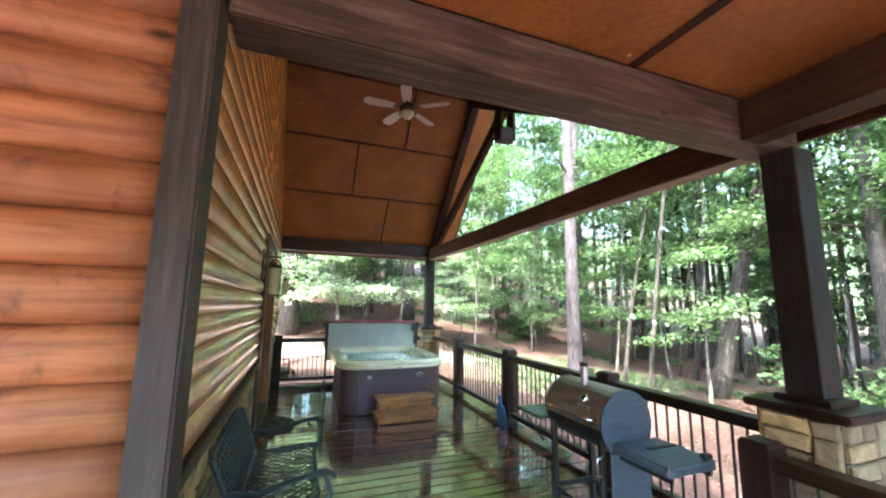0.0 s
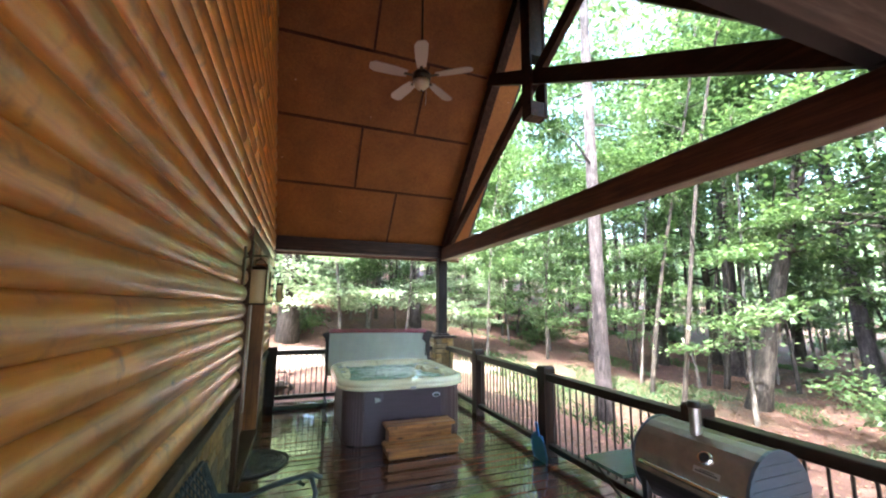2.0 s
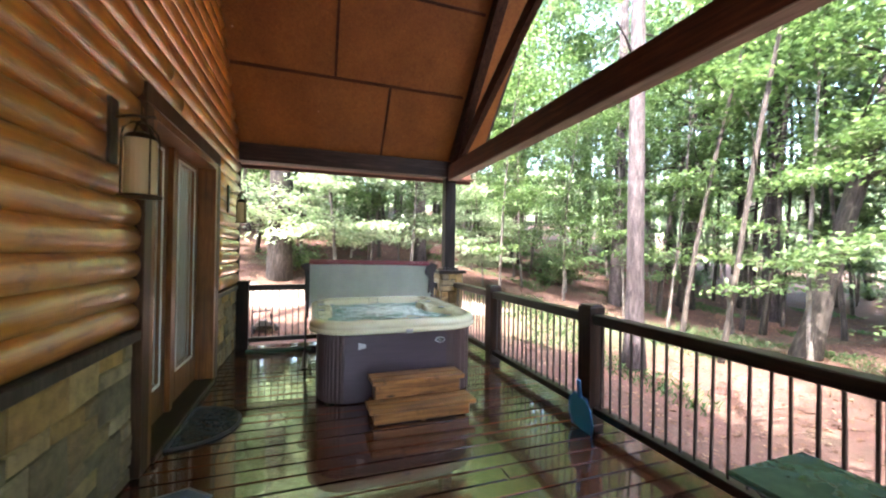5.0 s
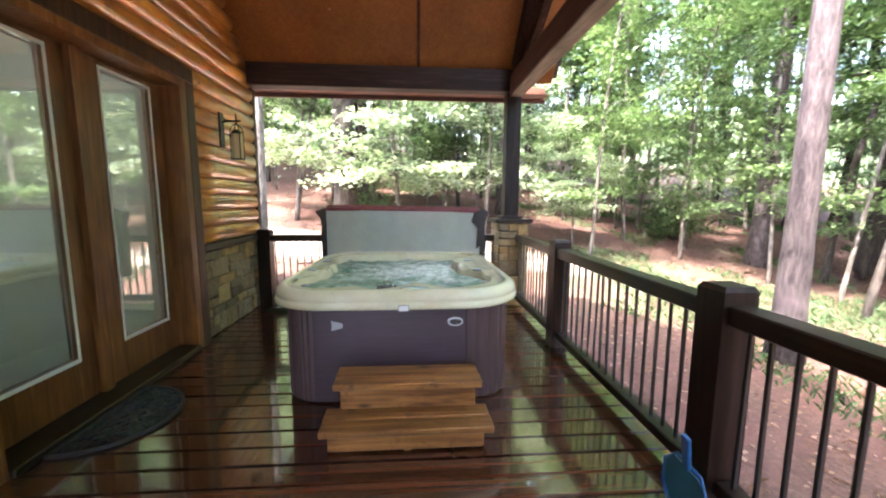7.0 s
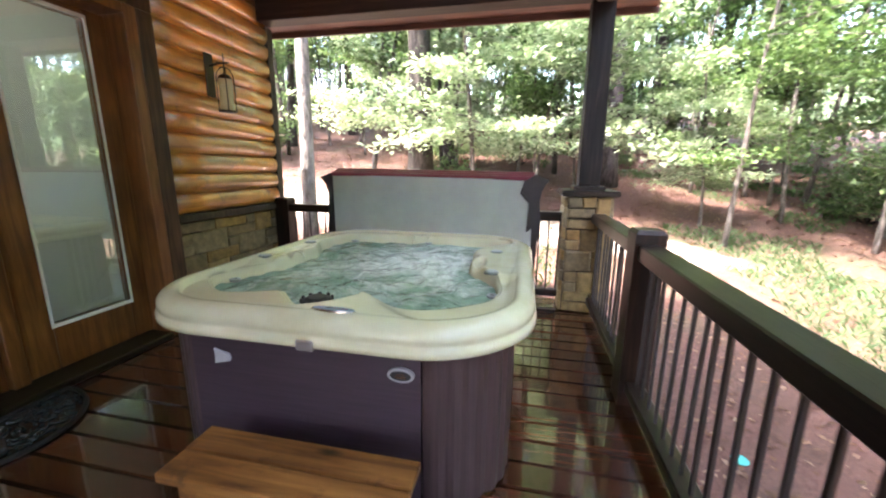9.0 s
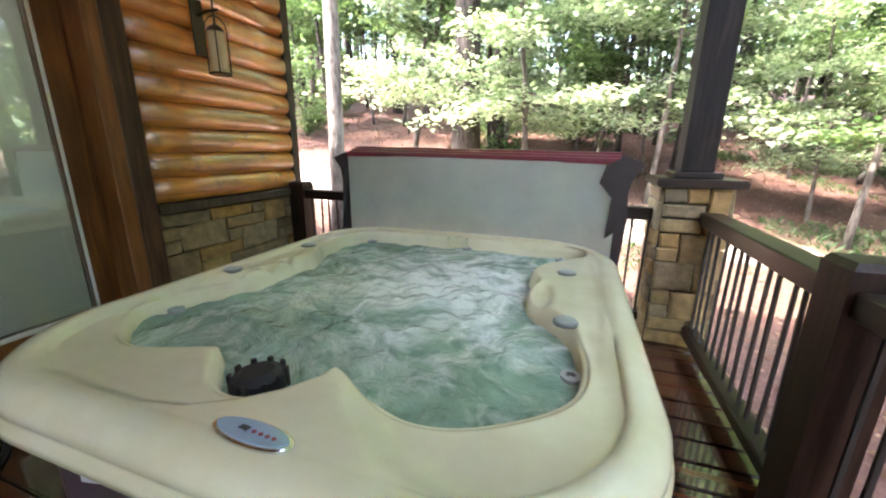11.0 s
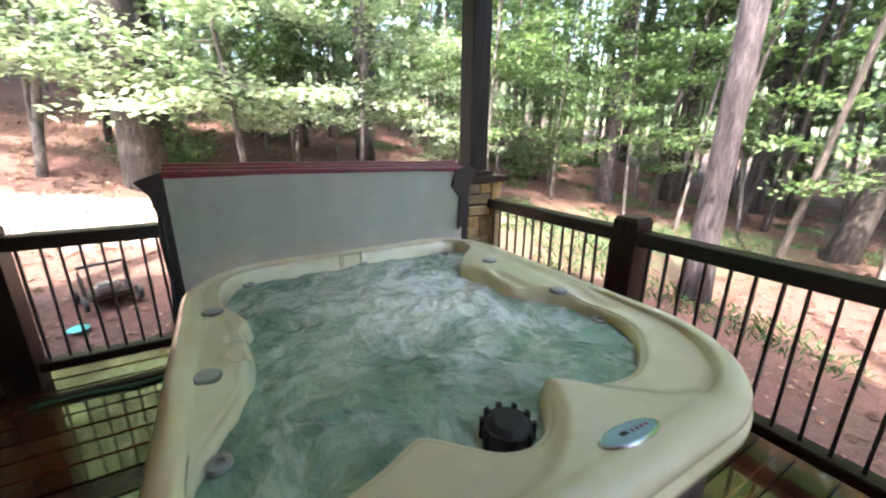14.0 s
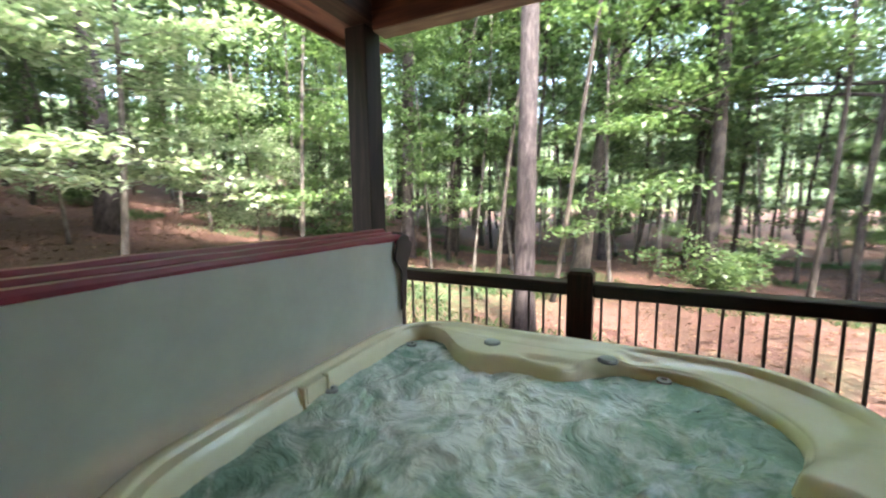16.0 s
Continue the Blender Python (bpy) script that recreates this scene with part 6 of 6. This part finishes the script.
def far_foliage():
    """Leaf masses of the deep woods, and the canopy behind."""
    rng = np.random.default_rng(21)
    cents = []
    for _ in range(760):
        a, d = radians(rng.uniform(-60, 140)), rng.uniform(27, 60)
        x, y = 1.5 + d * math.sin(a), 5 + d * math.cos(a)
        z = ground_z(x, y) + rng.uniform(0.3, 1) ** 1.0 * rng.uniform(1.2, 15)
        cents.append((x, y, z, rng.uniform(0.7, 1.5)))
    v, f = leaf_quads(rng, cents, 70000, (1.2, 1.2, 0.6), 0.36, 0.6)
    tagged(new("woods_foliage", leaf_mesh("woods_foliage", v, f, LEAF_HAZED)), "leaf masses of the far woods, paled as by haze", "foliage", kind="stuff")
    cents = []
    for _ in range(720):
        a, d = radians(rng.uniform(-30, 112)), rng.uniform(15, 30)
        x, y = 1.5 + d * math.sin(a), 5 + d * math.cos(a)
        cents.append((x, y, ground_z(x, y) + rng.uniform(7, 17), rng.uniform(0.5, 1.1)))
    for _ in range(330):
        a, d = radians(rng.uniform(0, 115)), rng.uniform(11, 19)
        x, y = 1.5 + d * math.sin(a), 5 + d * math.cos(a)
        cents.append((x, y, ground_z(x, y) + rng.uniform(8, 18), rng.uniform(0.5, 1.0)))
    v, f = leaf_quads(rng, cents, 145000, (1.0, 1.0, 0.45), 0.20, 0.5)
    tagged(new("canopy_foliage", leaf_mesh("canopy_foliage", v, f, LEAF_HAZED)), "high canopy leaves of the woods, lightened as by haze", "foliage", kind="stuff")
    bm = bmesh.new()
    for _ in range(330):
        a, d = radians(rng.uniform(-60, 140)), rng.uniform(24, 55)
        x, y = 1.5 + d * math.sin(a), 5 + d * math.cos(a)
        z = ground_z(x, y)
        r = rng.uniform(0.05, 0.17)
        l1, l2 = rng.normal(0, 0.6, 2)
        add_tube(bm, [(x, y, z - 0.3), (x + l1 * 0.4, y + l2 * 0.4, z + 7), (x + l1, y + l2, z + 16)], [r * 1.2, r * 0.8, r * 0.4], 6, False)
    # Pale bark stands for the haze in front of these trunks.
    part("woods_trunks", bm, BARK_PALE, None, "many distant tree trunks", kind="stuff", category="tree trunks")


far_foliage()


def grass_and_litter():
    rng = np.random.default_rng(5)
    n = 42000
    px, py = rng.uniform(2.5, 20, n * 3), rng.uniform(-2, 22, n * 3)
    keep = np.array([grassy_amount(x, y) * 0.6 + noise.noise((x * 0.6, y * 0.6, 7.0)) > 0.27 and sand_amount(x, y) < 0.4 and not (x < 5.6 and y < 9.2) for x, y in zip(px, py)])
    px, py = px[keep][:n], py[keep][:n]
    m = len(px)
    z = np.array([ground_z(x, y) for x, y in zip(px, py)])
    pos = np.stack([px, py, z], 1)
    h = rng.uniform(0.04, 0.13, m)[:, None]
    az = rng.uniform(0, 6.28, m)
    d = np.stack([np.cos(az) * 0.5, np.sin(az) * 0.5, np.ones(m)], 1) * h
    s = np.stack([-np.sin(az), np.cos(az), np.zeros(m)], 1) * 0.006
    v = np.stack([pos - s, pos + s, pos + 0.6 * d + 0.6 * s, pos + d + np.stack([np.cos(az), np.sin(az), -np.ones(m) * 0.3], 1) * 0.3 * h], 1).reshape(-1, 3)
    b = np.arange(m) * 4
    tagged(new("grass", leaf_mesh("grass", v, np.stack([b, b + 1, b + 2, b + 3], 1), GRASS)), "thin patchy green grass among the trees", "grass", kind="stuff")
    n = 70000
    px, py = rng.uniform(-8, 18, n), rng.uniform(-1, 20, n)
    z = np.array([ground_z(x, y) for x, y in zip(px, py)]) + 0.01
    c = np.stack([px, py, z, np.full(n, 0.001)], 1)
    v, f = leaf_quads(rng, c, n, (1, 1, 1), 0.055, 0.25, 0.0)
    tagged(new("leaf_litter", leaf_mesh("leaf_litter", v, f, LITTER)), "brown and tan fallen leaves", "leaf litter", kind="stuff")


LITTER = leaf("fallen_leaf", (0.07, 0.032, 0.02), (0.15, 0.078, 0.05), (0.30, 0.20, 0.15), 0.8)
grass_and_litter()


# ---- stones and boards, piece by piece ----
def stone_piece(w, h, d, seed):
    r = random.Random(seed)
    bm = bmesh.new()
    j = lambda a: a + r.uniform(-0.008, 0.008)
    back = [(-w / 2, -h / 2), (w / 2, -h / 2), (w / 2, h / 2), (-w / 2, h / 2)]
    back = [(j(a), j(b)) for a, b in back]
    b0 = [bm.verts.new((0, a, b)) for a, b in back]
    b1 = [bm.verts.new((d * 0.7, a, b)) for a, b in back]
    b2 = [bm.verts.new((d + r.uniform(-0.004, 0.004), a * 0.86, b * 0.82)) for a, b in back]
    for p, q in ((b0, b1), (b1, b2)):
        for i in range(4):
            bm.faces.new((p[i], p[(i + 1) % 4], q[(i + 1) % 4], q[i]))
    bm.faces.new(b2)
    bmesh.ops.recalc_face_normals(bm, faces=bm.faces[:])
    return to_mesh("stone", bm, STONE)


STONES = {(w, h): [stone_piece(w * 0.115 - 0.008, h * 0.092 - 0.007, 0.03, 100 * w + 10 * h + k) for k in range(3)] for w in (1, 2, 3) for h in (1, 2)}


def clad(parent, origin, along, out, width, height, seed):
    """Random ashlar of stones on a face; along and out are unit vectors."""
    r = random.Random(seed)
    nx, nz = max(1, round(width / 0.115)), max(1, round(height / 0.092))
    sx, sz = width / (nx * 0.115), height / (nz * 0.092)
    used = [[False] * nz for _ in range(nx)]
    rot = Matrix((out, along, Vector((0, 0, 1)))).transposed().to_4x4()
    inv = parent.matrix_basis.inverted()
    for j in range(nz):
        for i in range(nx):
            if used[i][j]:
                continue
            w, h = r.choice((1, 2, 2, 2, 3)), r.choice((1, 1, 1, 2))
            while w > 1 and (i + w > nx or any(used[i + k][j] for k in range(w))):
                w -= 1
            if h == 2 and (j + 2 > nz or any(used[i + k][j + 1] for k in range(w))):
                h = 1
            for a in range(w):
                for b in range(h):
                    used[i + a][j + b] = True
            o = new("stone", r.choice(STONES[(w, h)]))
            o.parent = parent
            c = Vector(origin) + along * ((i + w / 2) * 0.115 * sx) + Vector((0, 0, (j + h / 2) * 0.092 * sz))
            o.matrix_basis = Matrix.Translation(c) @ rot @ Matrix.Diagonal((1, sx, sz, 1))


X, Y = Vector((1, 0, 0)), Vector((0, 1, 0))
structure("mortar_bed", boxes(((-0.249, 1.935, 0.0), (-0.235, 5.335, 0.798)), ((-0.249, 7.195, 0.0), (-0.235, 8.385, 0.798))), MORTAR, "mortar bed of the stone base", "wall")
clad(wall_west, (-0.236, 7.20, 0.005), Y, X, 1.18, 0.79, 1)
clad(wall_west, (-0.236, 2.9, 0.005), Y, X, 2.43, 0.79, 2)
clad(wall_west, (-0.236, 1.94, 0.005), Y, X, 0.95, 0.79, 3)
for p, cx, cy, top in ((pier_1, 2.79, 8.38, 0.995), (pier_2, 2.80, 1.91, 0.98)):
    e = 0.166
    clad(p, (cx - e, cy + e, 0.003), -Y, -X, 2 * e, top, 4)
    clad(p, (cx - e, cy - e, 0.003), X, -Y, 2 * e, top, 5)
    clad(p, (cx + e, cy - e, 0.003), Y, X, 2 * e, top, 6)
    clad(p, (cx + e, cy + e, 0.003), -X, Y, 2 * e, top, 7)

floor = structure("floor", boxes(((-0.24, -1.9, -0.034), (2.97, 8.5, -0.029))), RUBBER, "wet dark red-brown deck boards", "floor")
BOARD = []
for k in range(4):
    bm = boxes(((0, 0.004, -0.028), (1, 0.133, 0.0)), bevel=0.0)
    top = [e for e in bm.edges if all(abs(v.co.z) < 1e-6 for v in e.verts)]
    bmesh.ops.bevel(bm, geom=top, offset=0.006, segments=2, affect="EDGES")
    BOARD.append(to_mesh("board", bm, DECK))
y, i = -1.88, 0
while y < 8.40:
    lo = -0.236
    cut = None if i % 3 else random.uniform(0.6, 2.2)
    for a, b in (((lo, 2.985),) if cut is None else ((lo, cut - 0.0015), (cut + 0.0015, 2.985))):
        o = new("board", BOARD[i % 4])
        o.parent = floor
        o.location = (a, y, random.uniform(-0.0012, 0.0012))
        o.scale = (b - a, 1, 1)
        o.rotation_euler = (random.uniform(-0.010, 0.010), 0, 0)
    y += 0.137
    i += 1
